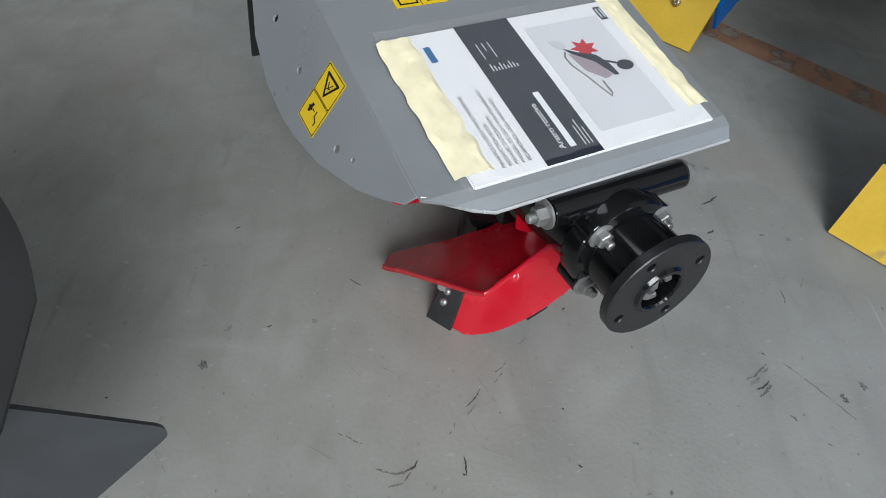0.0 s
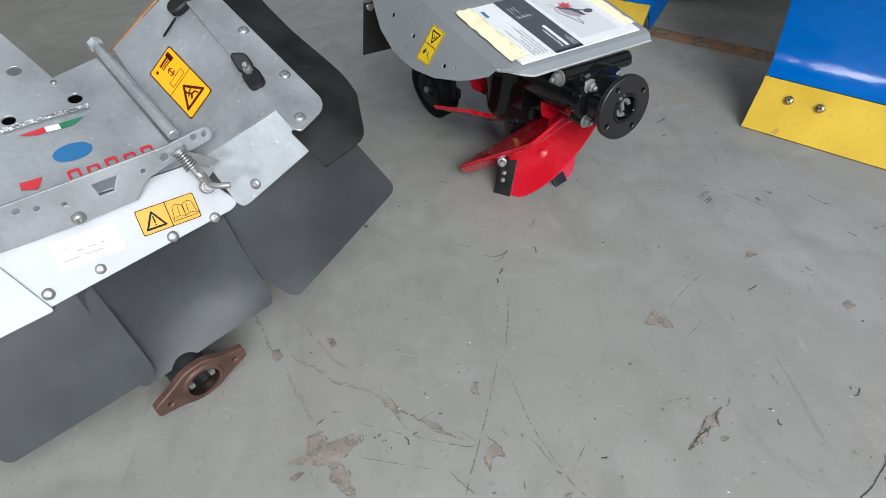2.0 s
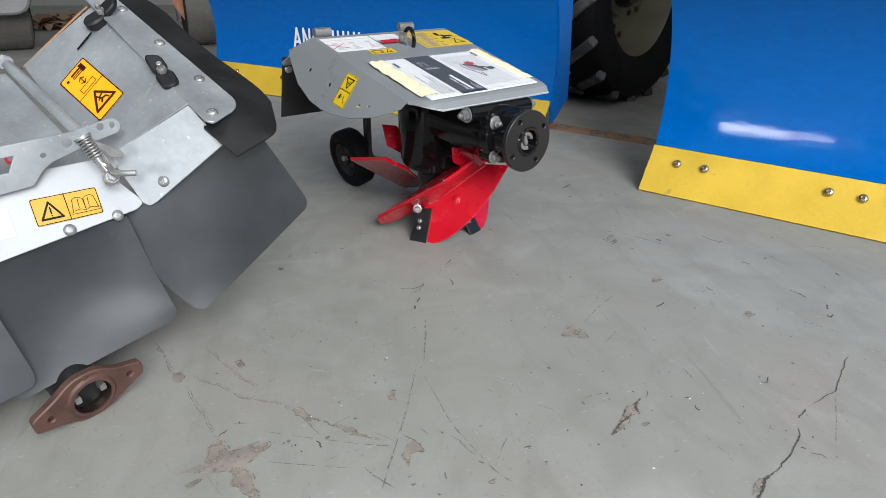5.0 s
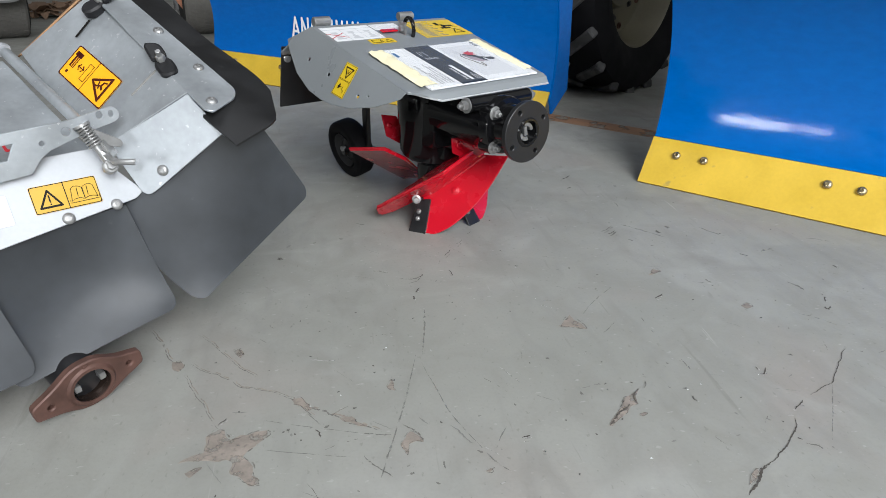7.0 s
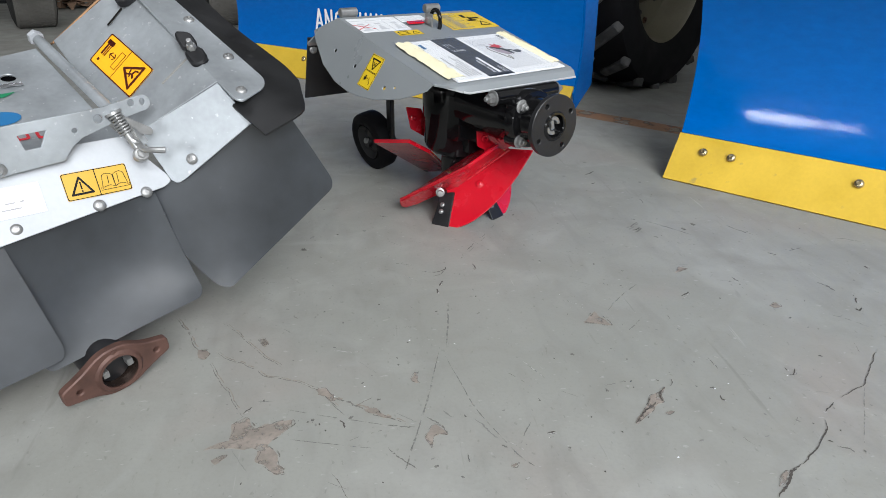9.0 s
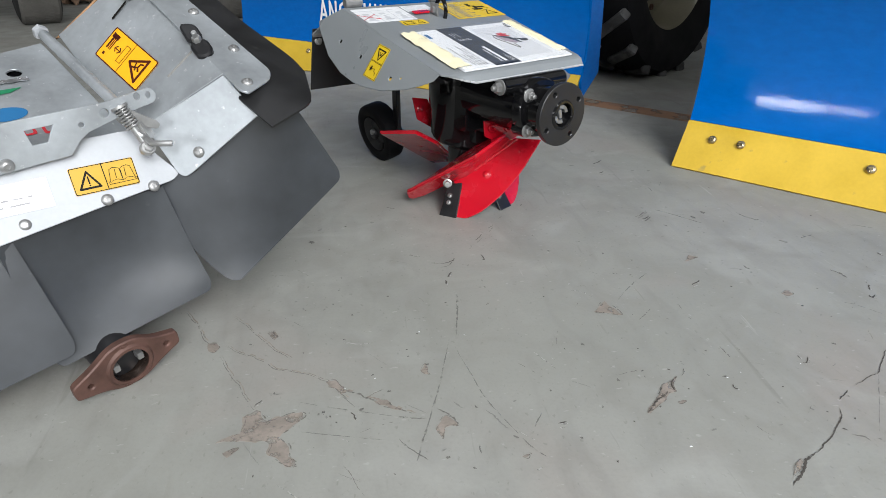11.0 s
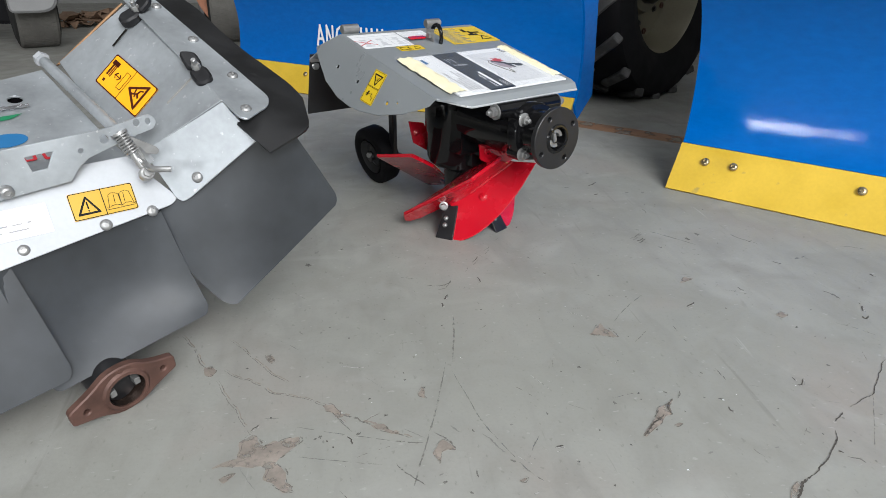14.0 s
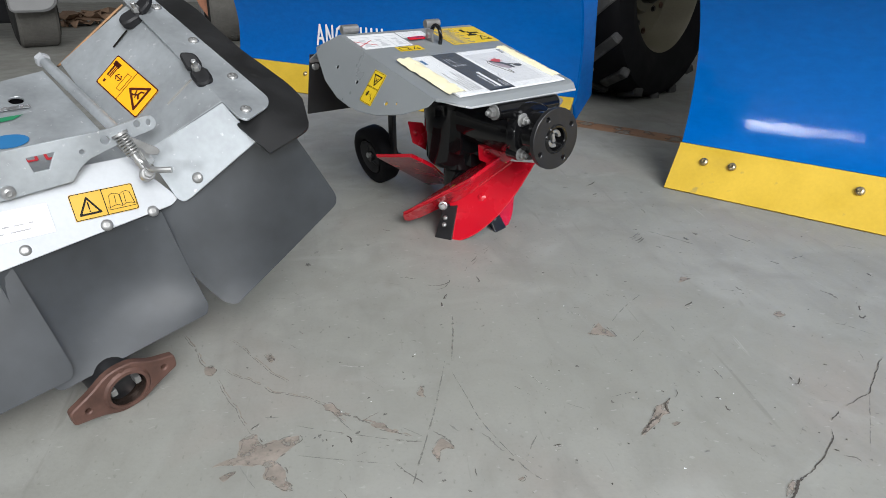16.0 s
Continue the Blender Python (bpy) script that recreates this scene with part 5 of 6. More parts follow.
    ho = rounded([(0.85 * x, 0.8 * y) for x, y in [(-0.097, -0.017), (-0.05, -0.03), (-0.02, -0.049), (0.02, -0.049), (0.05, -0.032), (0.094, -0.015), (0.094, 0.015), (0.05, 0.03), (0.02, 0.054), (-0.022, 0.056), (-0.055, 0.034), (-0.097, 0.015)]], [0.006, 0.02, 0.02, 0.02, 0.02, 0.006, 0.006, 0.02, 0.02, 0.02, 0.02, 0.006])
    hb = part("coupling_hub", sheet(ho, 0.014, [circle(0.0, 0.0, 0.0275, 32), circle(0.059, 0, 0.0042), circle(-0.059, 0, 0.0042)], 0.002, Hf), M_RUST, th, "rust-brown cast coupling hub")
    part("hub_ring", lathe([(0.0275, 0.0), (0.0275, 0.0035), (0.0325, 0.0035), (0.0345, 0.0015), (0.036, 0.0)], Hf, 44), M_RUST, hb)
    part("hub_bore", lathe([(0.0275, 0.001), (0.027, -0.045), (0, -0.045)], Hf, 32), M_BORE, hb)
    part("seal_ring", lathe([(0.012, -0.034), (0.016, -0.024), (0.021, -0.026), (0.0265, -0.034)], Hf, 32), M_BORE, hb, "dark brown steel bore ring")
    for x in (-0.0185, 0.0185):
        part("drive_lug", box(0.009, 0.012, 0.03, Hf @ pose(x, 0.002, -0.017), 0.001), M_ZINC, hb)
    part("lug_spot", lathe([(0.004, -0.001), (0.0035, 0.0012), (0, 0.0014)], Hf @ pose(0.0, 0.037, 0), 14), M_RUST, hb)
    part("input_shaft", lathe([(0, 0), (0.03, 0), (0.034, 0.01), (0.034, 0.2), (0, 0.2)], along(Hf @ V(-0.006, 0.004, -0.016), -HN), 28), M_BLACKSAT, th)
    part("skid", box(0.06, 0.7, 0.24, pose(-1.0, 0.3, 0.121), 0.01), M_BLACKSAT, th)
    return th


mower()


# ---- vehicles behind ----
def tyre_profile(R, r, w):
    return [(r, -w * 0.4), (r + (R - r) * 0.5, -w * 0.52), (R * 0.96, -w * 0.47), (R, -w * 0.38), (R, w * 0.38), (R * 0.96, w * 0.47), (r + (R - r) * 0.5, w * 0.52), (r, w * 0.4)]


def tractor():
    """Only its low front end shows; the unseen rest adds shade behind the blades."""
    th = thing("tractor", "tractor with black lugged tyres and cream rims behind the blades", "tractor", (0.75, 2.95, 0), 40)
    ax = V(0.625, -0.778, 0)
    back = V(0.778, 0.625, 0)
    c = V(1.235, 2.33, 0.53)
    for k, a in ((c, ax), (c - ax * 1.5, -ax)):
        wheel_parts(th, k, a, 0.53, 0.325, 0.34, 18, M_TYRE, M_RIM)
    mid = c - ax * 0.75
    part("front_axle", rod(c - ax * 0.2, c - ax * 1.3, 0.06), M_BLACKSAT, th)
    R = Matrix.Rotation(math.atan2(back.y, back.x), 4, "Z")
    part("bonnet", box(2.2, 0.8, 0.7, Matrix.Translation(mid + back * 0.7 + V(0, 0, 0.6)) @ R, 0.06, 3), M_BLUE, th, "blue tractor bonnet, unseen, added for shade")
    part("chassis", box(2.4, 0.6, 0.3, Matrix.Translation(mid + back * 0.7 + V(0, 0, 0.05)) @ R, 0.02), M_BLACKSAT, th)


def wheel_parts(th, c, axis, R, r, w, lugs, tyre_mat, rim_mat):
    M = along(c, axis)
    wh = part("wheel", lathe(tyre_profile(R, r, w), M, 64), tyre_mat, th)
    for i in range(lugs):
        for s in (-1, 1):
            a = 2 * math.pi * (i + (0.5 if s > 0 else 0)) / lugs
            part("tread_lug", box(w * 0.56, R * 0.085, R * 0.08, M @ Matrix.Rotation(a, 4, "Z") @ Matrix.Translation((R * 0.99, 0, s * w * 0.25)) @ Matrix.Rotation(radians(90), 4, "Y") @ Matrix.Rotation(s * radians(38), 4, "Z"), R * 0.012, 1), M_LUG, wh)
    part("rim", lathe([(r * 1.0, w * 0.4), (r * 0.97, w * 0.36), (r * 0.92, w * 0.1), (r * 0.86, -w * 0.02), (r * 0.5, -w * 0.04), (r * 0.45, w * 0.06), (r * 0.2, w * 0.08), (r * 0.18, w * 0.14), (0, w * 0.14)], M, 48), rim_mat, wh)
    part("hub_cap", lathe([(r * 0.34, w * 0.05), (r * 0.34, w * 0.16), (r * 0.28, w * 0.24), (r * 0.12, w * 0.26), (0, w * 0.26)], M, 32), M_BLACKSAT, wh)
    for i in range(8):
        a = 2 * math.pi * (i + 0.3) / 8
        p = M @ V(r * 0.76 * math.cos(a), r * 0.76 * math.sin(a), -w * 0.012)
        part("rim_slot", lathe([(R * 0.028, -0.004), (R * 0.028, 0.003), (R * 0.02, 0.004), (R * 0.019, -0.003), (0, -0.003)], along(p, M.to_3x3() @ V(0, 0, 1)), 16), M_RUST, wh, "rust-stained rim bolt hole")
    for i in range(8):
        a = 2 * math.pi * i / 8
        part("wheel_bolt", hex_bolt(M @ V(r * 0.62 * math.cos(a), r * 0.62 * math.sin(a), -w * 0.035), M.to_3x3() @ V(0, 0, 1), R * 0.022), M_BLACKSAT, wh)
    return wh


tractor()


def tread(th, c, axis, R, w):
    """Fine worn ribs of small blocks round a road tyre."""
    M = along(c, axis)
    wh = [o for o in th.children if o.name.startswith("wheel") and "bolt" not in o.name][0]
    n = 64
    part("tread_base", lathe([(R - 0.012, -w * 0.47), (R + 0.0025, -w * 0.41), (R + 0.0035, 0), (R + 0.0025, w * 0.41), (R - 0.012, w * 0.47)], M, 64), M_TYREG, wh)
    for j in range(7):
        z = (j - 3) * 0.118
        bits = []
        for i in range(n):
            a = 2 * math.pi * (i + 0.37 * (j % 3)) / n
            bits.append(box(0.005, 2 * math.pi * R / n * 0.84, w * 0.1, M @ Matrix.Rotation(a, 4, "Z") @ Matrix.Translation((R + 0.0022, 0, z * w)) @ Matrix.Rotation(radians(8 if j % 2 else -8), 4, "X"), 0, 1))
        part("tread_band", merge(*bits), M_TYREG, wh, smooth=False)


def car(label, c, axis, R, w, panel, at=None, facing=None):
    """A low vehicle corner: wheel, grey bumper edge and sill."""
    th = thing("parked_vehicle", label, "vehicle", (c[0], c[1], 0))
    wheel_parts(th, V(*c), V(*axis), R, R * 0.64, w, 0, M_TYRED, M_BLACKSAT)
    tread(th, V(*c), V(*axis), R, w)
    c, a = at or c, V(*(facing or axis)).normalized()
    f = V(-a.y, a.x, 0)
    rot = Matrix.Rotation(math.atan2(f.y, f.x), 4, "Z")
    for p in panel:
        part("body_panel", box(p[0], p[1], p[2], Matrix.Translation(V(*c) + f * p[3] + a * p[4] + V(0, 0, p[5])) @ rot, 0.03, 3), M_PLASTIC, th, "grey plastic body panel")
    return th


M_PLASTIC = mat("grey plastic", (0.2, 0.2, 0.2), 0.6, 0.0, 0.1)
sedan = car("dusty grey car with a worn treaded tyre standing behind the mower", (-2.405, 4.5, 0.33), (-0.89, -0.455, 0), 0.33, 0.27, [])
R = Matrix.Rotation(radians(14), 4, "Z")
part("bumper", sheet(rounded([(-0.15, -0.2), (0.15, -0.2), (0.15, 0.2), (-0.15, 0.2)], [0.04, 0.13, 0.02, 0.02], 8), 0.09, (), 0.014, Matrix.Translation((-2.2, 4.08, 0.466)) @ R @ pose(0, -0.045, 0, 90, 0, 0)), M_PLASTIC, sedan, "grey plastic bumper corner")
part("body_panel", box(0.34, 1.1, 0.3, Matrix.Translation((-2.3, 4.76, 0.87)) @ R, 0.03, 3), M_PLASTIC, sedan, "grey plastic body panel")
part("underbody", box(0.7, 0.1, 0.56, Matrix.Translation((-2.98, 4.66, 0.42)) @ R, 0.02, 2), M_TYRE, sedan, "dark underbody")
trailer = car("dusty trailer with grey tyre beside the blue snow blade", (-1.11, 4.67, 0.33), (-0.95, -0.25, 0), 0.33, 0.24, [(1.6, 0.9, 0.3, 0.3, -0.7, 0.3), (0.06, 0.3, 0.25, -0.42, 0.0, -0.1)])
part("rusty_bracket", plate3([(-1.27, 4.48, 0.36), (-1.138, 4.48, 0.36), (-1.172, 4.48, 0.172), (-1.228, 4.48, 0.26)], 0.008, 0.01), M_RUSTO, trailer, "rusty orange hanging bracket")
th = thing("cardboard_pile", "crumpled brown cardboard lying on the floor", "cardboard", (-2.64, 5.93, 0))
random.seed(3)
for i in range(9):
    k = i / 8
    x, y = -2.82 + 0.36 * k + random.uniform(-0.05, 0.05), 5.80 + 0.3 * k + random.uniform(-0.05, 0.05)
    rows = [[pose(x, y, 0.04 + 0.03 * (i % 3), random.uniform(-14, 14), random.uniform(-14, 14), 47 * i) @ V(-0.16 + 0.08 * u, -0.1 + 0.05 * w, 0.02 * noise.noise(V(u * 0.7, w * 0.7, i * 3.1))) for u in range(5)] for w in range(5)]
    part("sheet", skin(rows, 0.005), M_BROWN, th)


# ---- floor marks ----
def floor_mark(name, pts, material, label, width=0.003, category="crack", h=0.0006, gaps=0.0, wander=1.0):
    """A thin ragged line on the floor, broken where it is worn away."""
    P = smooth_curve([(x, y, 0) for x, y in pts], 20)
    bm = bmesh.new()
    last = None
    for i, p in enumerate(P):
        t = (P[min(i + 1, len(P) - 1)] - P[max(i - 1, 0)]).normalized()
        q = V(-t.y, t.x, 0)
        end = min(1.0, 4 * min(i, len(P) - 1 - i) / len(P) + 0.15)
        w0 = width * end * (0.35 + 1.1 * abs(noise.noise(p * 150)) + 0.6 * abs(noise.noise(p * 400)))
        w1 = width * end * (0.35 + 1.1 * abs(noise.noise(p * 150 + V(7, 2, 5))) + 0.6 * abs(noise.noise(p * 420)))
        o = q * (0.004 * noise.noise(p * 45 + V(3, 1, 0)) + 0.0016 * noise.noise(p * 160)) * (width / 0.003) ** 0.5 * wander
        row = (bm.verts.new(p + o + q * w0 + V(0, 0, h)), bm.verts.new(p + o - q * w1 + V(0, 0, h)))
        if last and noise.noise(p * 70 + V(1, 9, 4)) > gaps - 0.55:
            bm.faces.new((last[0], last[1], row[1], row[0]))
        last = row
    bmesh.ops.delete(bm, geom=[v for v in bm.verts if not v.link_faces], context="VERTS")
    return part(name, bm, material, FLOOR, label, smooth=False)


def chip(x, y, size, material, label, long=1.0, turn=0.0, h=0.0007):
    """A small ragged flake or pit."""
    ring = []
    for k in range(18):
        a = 2 * math.pi * k / 18
        r = size * (0.75 + 0.7 * noise.noise(V(math.cos(a) * 1.3 + x * 90, math.sin(a) * 1.3 + y * 90, 0)) + 0.25 * noise.noise(V(k * 1.7, x * 50, y * 50)))
        u, w = r * math.cos(a) * long, r * math.sin(a)
        ring.append((x + u * math.cos(turn) - w * math.sin(turn), y + u * math.sin(turn) + w * math.cos(turn)))
    return part("floor_chip", sheet(ring, 0.0003, (), 0, pose(0, 0, h)), material, FLOOR, label, smooth=False)


def floor_patch(cx, cy, pts, material, label, h=0.0007, rag=0.006):
    loop = []
    k = len(pts)
    for i in range(k):
        a, b = V(*pts[i], 0), V(*pts[(i + 1) % k], 0)
        for j in range(6):
            p = a.lerp(b, j / 6)
            loop.append(p + V(noise.noise(p * 70), noise.noise(p * 70 + V(5, 5, 5)), 0) * rag)
    bm = sheet([(cx + p.x, cy + p.y) for p in loop], 0.0003, (), 0, pose(0, 0, h))
    return part("floor_patch", bm, material, FLOOR, label, smooth=False)


random.seed(7)
CRACKS = [
    ([(0.735, 0.045), (0.720, 0.035), (0.701, 0.015), (0.674, -0.008), (0.641, -0.039), (0.623, -0.046), (0.599, -0.057), (0.582, -0.065)], 0.001, -0.1),
    ([(0.563, -0.073), (0.546, -0.085), (0.536, -0.092)], 0.0013, 0),
    ([(0.524, -0.110), (0.513, -0.127), (0.498, -0.141), (0.479, -0.157), (0.452, -0.176), (0.444, -0.182), (0.426, -0.189)], 0.0013, -0.2),
    ([(0.430, -0.187), (0.417, -0.195), (0.406, -0.202), (0.393, -0.214), (0.379, -0.227), (0.366, -0.238)], 0.0024, -0.3),
]
for pts, w, gap in CRACKS:
    floor_mark("floor_crack", pts, M_CRACK, "dark crack in the concrete floor", w, gaps=gap)
PATCH = [(-0.368, -0.068), (-0.342, -0.05), (-0.337, -0.015), (-0.324, -0.006), (-0.304, -0.03), (-0.277, -0.02), (-0.26, -0.019), (-0.255, -0.031), (-0.271, -0.049), (-0.287, -0.067), (-0.27, -0.088), (-0.27, -0.106), (-0.256, -0.121), (-0.269, -0.124), (-0.297, -0.098), (-0.299, -0.077), (-0.337, -0.067)]
floor_patch(0, 0, PATCH, M_PATCH, "bare brownish patch of worn floor coating")
floor_mark("floor_scratch", [(x + 0.002, y) for x, y in PATCH], M_RIMLINE, "dark rim of a bare floor patch", 0.0012, "scratch", 0.0012, 0.3)
TRIANGLE = [(0.254, 0.189), (0.285, 0.223), (0.302, 0.175)]
floor_patch(0, 0, TRIANGLE, M_PATCH, "small bare triangular floor chip", rag=0.004)
floor_mark("floor_scratch", TRIANGLE + TRIANGLE[:1], M_RIMLINE, "dark rim of a floor chip", 0.001, "scratch", 0.0012, 0.35)
SCRATCHES = [
    ([(-0.485, 0.283), (-0.456, 0.237), (-0.438, 0.196), (-0.419, 0.169)], 0.0011, 0.2),
    ([(-0.399, 0.134), (-0.380, 0.094), (-0.356, 0.052), (-0.343, 0.022), (-0.328, -0.005)], 0.0008, 0),
    ([(-0.395, 0.165), (-0.369, 0.141), (-0.344, 0.127), (-0.324, 0.109), (-0.309, 0.092), (-0.282, 0.081), (-0.255, 0.070), (-0.232, 0.053)], 0.001, 0.1),
    ([(-0.237, 0.058), (-0.210, 0.036), (-0.193, 0.023), (-0.168, 0.004), (-0.152, -0.005), (-0.127, -0.021), (-0.108, -0.036), (-0.096, -0.043)], 0.002, 0),
    ([(-0.396, 0.256), (-0.372, 0.227), (-0.342, 0.183), (-0.315, 0.146), (-0.294, 0.125), (-0.285, 0.114)], 0.0008, 0.2),
    ([(-0.168, -0.002), (-0.151, 0.011), (-0.138, 0.019)], 0.0006, 0.1),
    ([(-0.215, 0.033), (-0.202, 0.018), (-0.192, 0.003)], 0.001, 0.1),
]
for pts, w, gap in SCRATCHES:
    floor_mark("floor_scratch", pts, M_DRAG, "dark scratch on the concrete floor", w, "scratch", 0.0005, gap)
    floor_mark("floor_scratch", [(x + 0.003, y + 0.002) for x, y in pts], M_PATCH, "pale scuffed edge of a scratch", w * 1.3, "scratch", 0.0004, 0.35)
SCUFFS = [
    ([(0.759, 0.588), (0.773, 0.558), (0.794, 0.524)], 0.0022),
    ([(0.984, 0.488), (1.006, 0.479), (1.033, 0.462)], 0.0022),
    ([(0.624, 0.326), (0.626, 0.316), (0.630, 0.308)], 0.0022),
    ([(0.428, 0.059), (0.428, 0.044), (0.428, 0.027)], 0.0014),
    ([(0.007, -0.047), (0.017, -0.062), (0.028, -0.086), (0.033, -0.090)], 0.0014),
    ([(0.036, -0.104), (0.041, -0.111)], 0.002),
    ([(-0.121, -0.045), (-0.101, -0.051), (-0.081, -0.056)], 0.0015),
    ([(-0.035, -0.023), (-0.025, -0.040)], 0.0012),
    ([(-0.122, -0.091), (-0.110, -0.109), (-0.098, -0.124), (-0.086, -0.135)], 0.0013),
    ([(-0.016, -0.116), (-0.014, -0.132)], 0.0013),
    ([(0.504, 0.584), (0.542, 0.621)], 0.003),
    ([(0.513, 0.566), (0.539, 0.590)], 0.003),
    ([(-0.001, 0.396), (0.018, 0.404), (0.030, 0.425)], 0.0012),
    ([(0.094, 0.501), (0.111, 0.525)], 0.001),
    ([(0.131, 0.556), (0.144, 0.577)], 0.001),
    ([(0.326, 0.155), (0.348, 0.175), (0.368, 0.196)], 0.0009),
    ([(-0.334, -0.070), (-0.320, -0.095), (-0.307, -0.115)], 0.0008),
    ([(0.794, 0.288), (0.803, 0.267), (0.807, 0.250)], 0.003),
    ([(0.502, -0.164), (0.515, -0.170), (0.519, -0.177)], 0.0015),
    ([(0.580, -0.015), (0.593, -0.010)], 0.0012),
    ([(0.772, 0.433), (0.781, 0.414)], 0.0035),
    ([(0.419, 0.197), (0.419, 0.179)], 0.001),
    ([(-0.311, 0.029), (-0.289, 0.026)], 0.0009),
    ([(-0.062, -0.036), (-0.051, -0.046), (-0.041, -0.063), (-0.037, -0.075)], 0.0016),
]
for i, (pts, w) in enumerate(SCUFFS):
    floor_mark("floor_scratch", pts, (M_SCRATCH, M_SCUFF, M_SCRATCH)[i % 3], "dark scuff on the concrete floor", w, "scratch", 0.0005, 0.05)
GASHES = [
    ([(0.480, 0.260), (0.497, 0.273), (0.503, 0.277)], 0.002),
    ([(0.104, -0.090), (0.110, -0.088), (0.117, -0.088)], 0.0019),
    ([(-0.001, 0.325), (0.003, 0.341)], 0.0022),
    ([(0.007, 0.354), (0.016, 0.374)], 0.0018),
    ([(0.397, -0.038), (0.395, -0.046), (0.399, -0.049)], 0.0015),
    ([(-0.327, 0.003), (-0.316, 0.015)], 0.0013),
    ([(0.948, 0.345), (0.948, 0.332)], 0.003),
    ([(0.828, 0.219), (0.816, 0.200)], 0.002),
    ([(0.800, 0.183), (0.800, 0.172), (0.814, 0.181)], 0.0022),
    ([(0.542, 0.018), (0.541, 0.010)], 0.0013),
    ([(0.557, 0.014), (0.545, -0.001), (0.537, -0.002)], 0.0013),
    ([(-0.187, -0.027), (-0.183, -0.034), (-0.181, -0.045)], 0.0016),
]
for pts, w in GASHES:
    floor_mark("floor_scratch", pts, M_CRACK, "deep dark nick in the concrete floor", w, "scratch", 0.0006, -0.1)
    floor_mark("floor_scratch", [(x + 0.0015, y - 0.003) for x, y in pts], M_PALE, "pale lip of a nick", w * 0.8, "scratch", 0.0004, 0.2)
FAINT = [
    ([(-0.264, 0.004), (-0.210, -0.016), (-0.153, -0.035), (-0.121, -0.046)], 0.0009),
    ([(-0.256, -0.060), (-0.201, -0.075), (-0.140, -0.091)], 0.0009),
    ([(-0.020, 0.139), (-0.044, 0.048), (-0.065, -0.023), (-0.089, -0.096), (-0.107, -0.154)], 0.0016),
    ([(-0.014, 0.113), (0.001, 0.035), (0.012, -0.021), (0.026, -0.060), (0.039, -0.091)], 0.0012),
    ([(0.313, 0.224), (0.343, 0.258), (0.378, 0.292), (0.410, 0.318)], 0.0012),
    ([(0.729, 0.167), (0.748, 0.154), (0.763, 0.136), (0.776, 0.117)], 0.0014),
    ([(0.638, -0.045), (0.589, -0.107), (0.546, -0.161)], 0.0009),
    ([(0.015, 0.286), (0.007, 0.226), (-0.009, 0.137)], 0.002),
    ([(-0.202, 0.015), (-0.192, -0.002), (-0.181, -0.018)], 0.001),
    ([(0.564, 0.636), (0.608, 0.587), (0.644, 0.541)], 0.002),
    ([(0.088, -0.063), (0.074, -0.084), (0.062, -0.106)], 0.0012),
    ([(0.829, 0.434), (0.866, 0.447)], 0.003),
    ([(0.416, 0.158), (0.420, 0.144)], 0.001),
    ([(0.039, -0.091), (0.054, -0.126), (0.071, -0.149)], 0.0014),
]
for pts, w in FAINT:
    floor_mark("floor_scratch", pts, M_FAINT, "long faint drag line on the floor", w, "scratch", 0.00035, -0.2, 0.25)
PALE = [
    ([(0.112, 0.083), (0.120, 0.068), (0.129, 0.051), (0.137, 0.035)], 0.0015),
    ([(-0.198, 0.150), (-0.174, 0.143), (-0.155, 0.142)], 0.0012),
    ([(0.237, 0.273), (0.258, 0.259), (0.270, 0.240)], 0.0015),
    ([(0.052, -0.172), (0.060, -0.167)], 0.002),
    ([(0.104, -0.097), (0.112, -0.097)], 0.0013),
    ([(0.540, 0.004), (0.543, 0.002)], 0.0014),
    ([(0.477, 0.249), (0.493, 0.262)], 0.0012),
]
for pts, w in PALE:
    floor_mark("floor_scratch", pts, M_PALE, "pale scratch on the concrete floor", w, "scratch", 0.0005, 0.1)
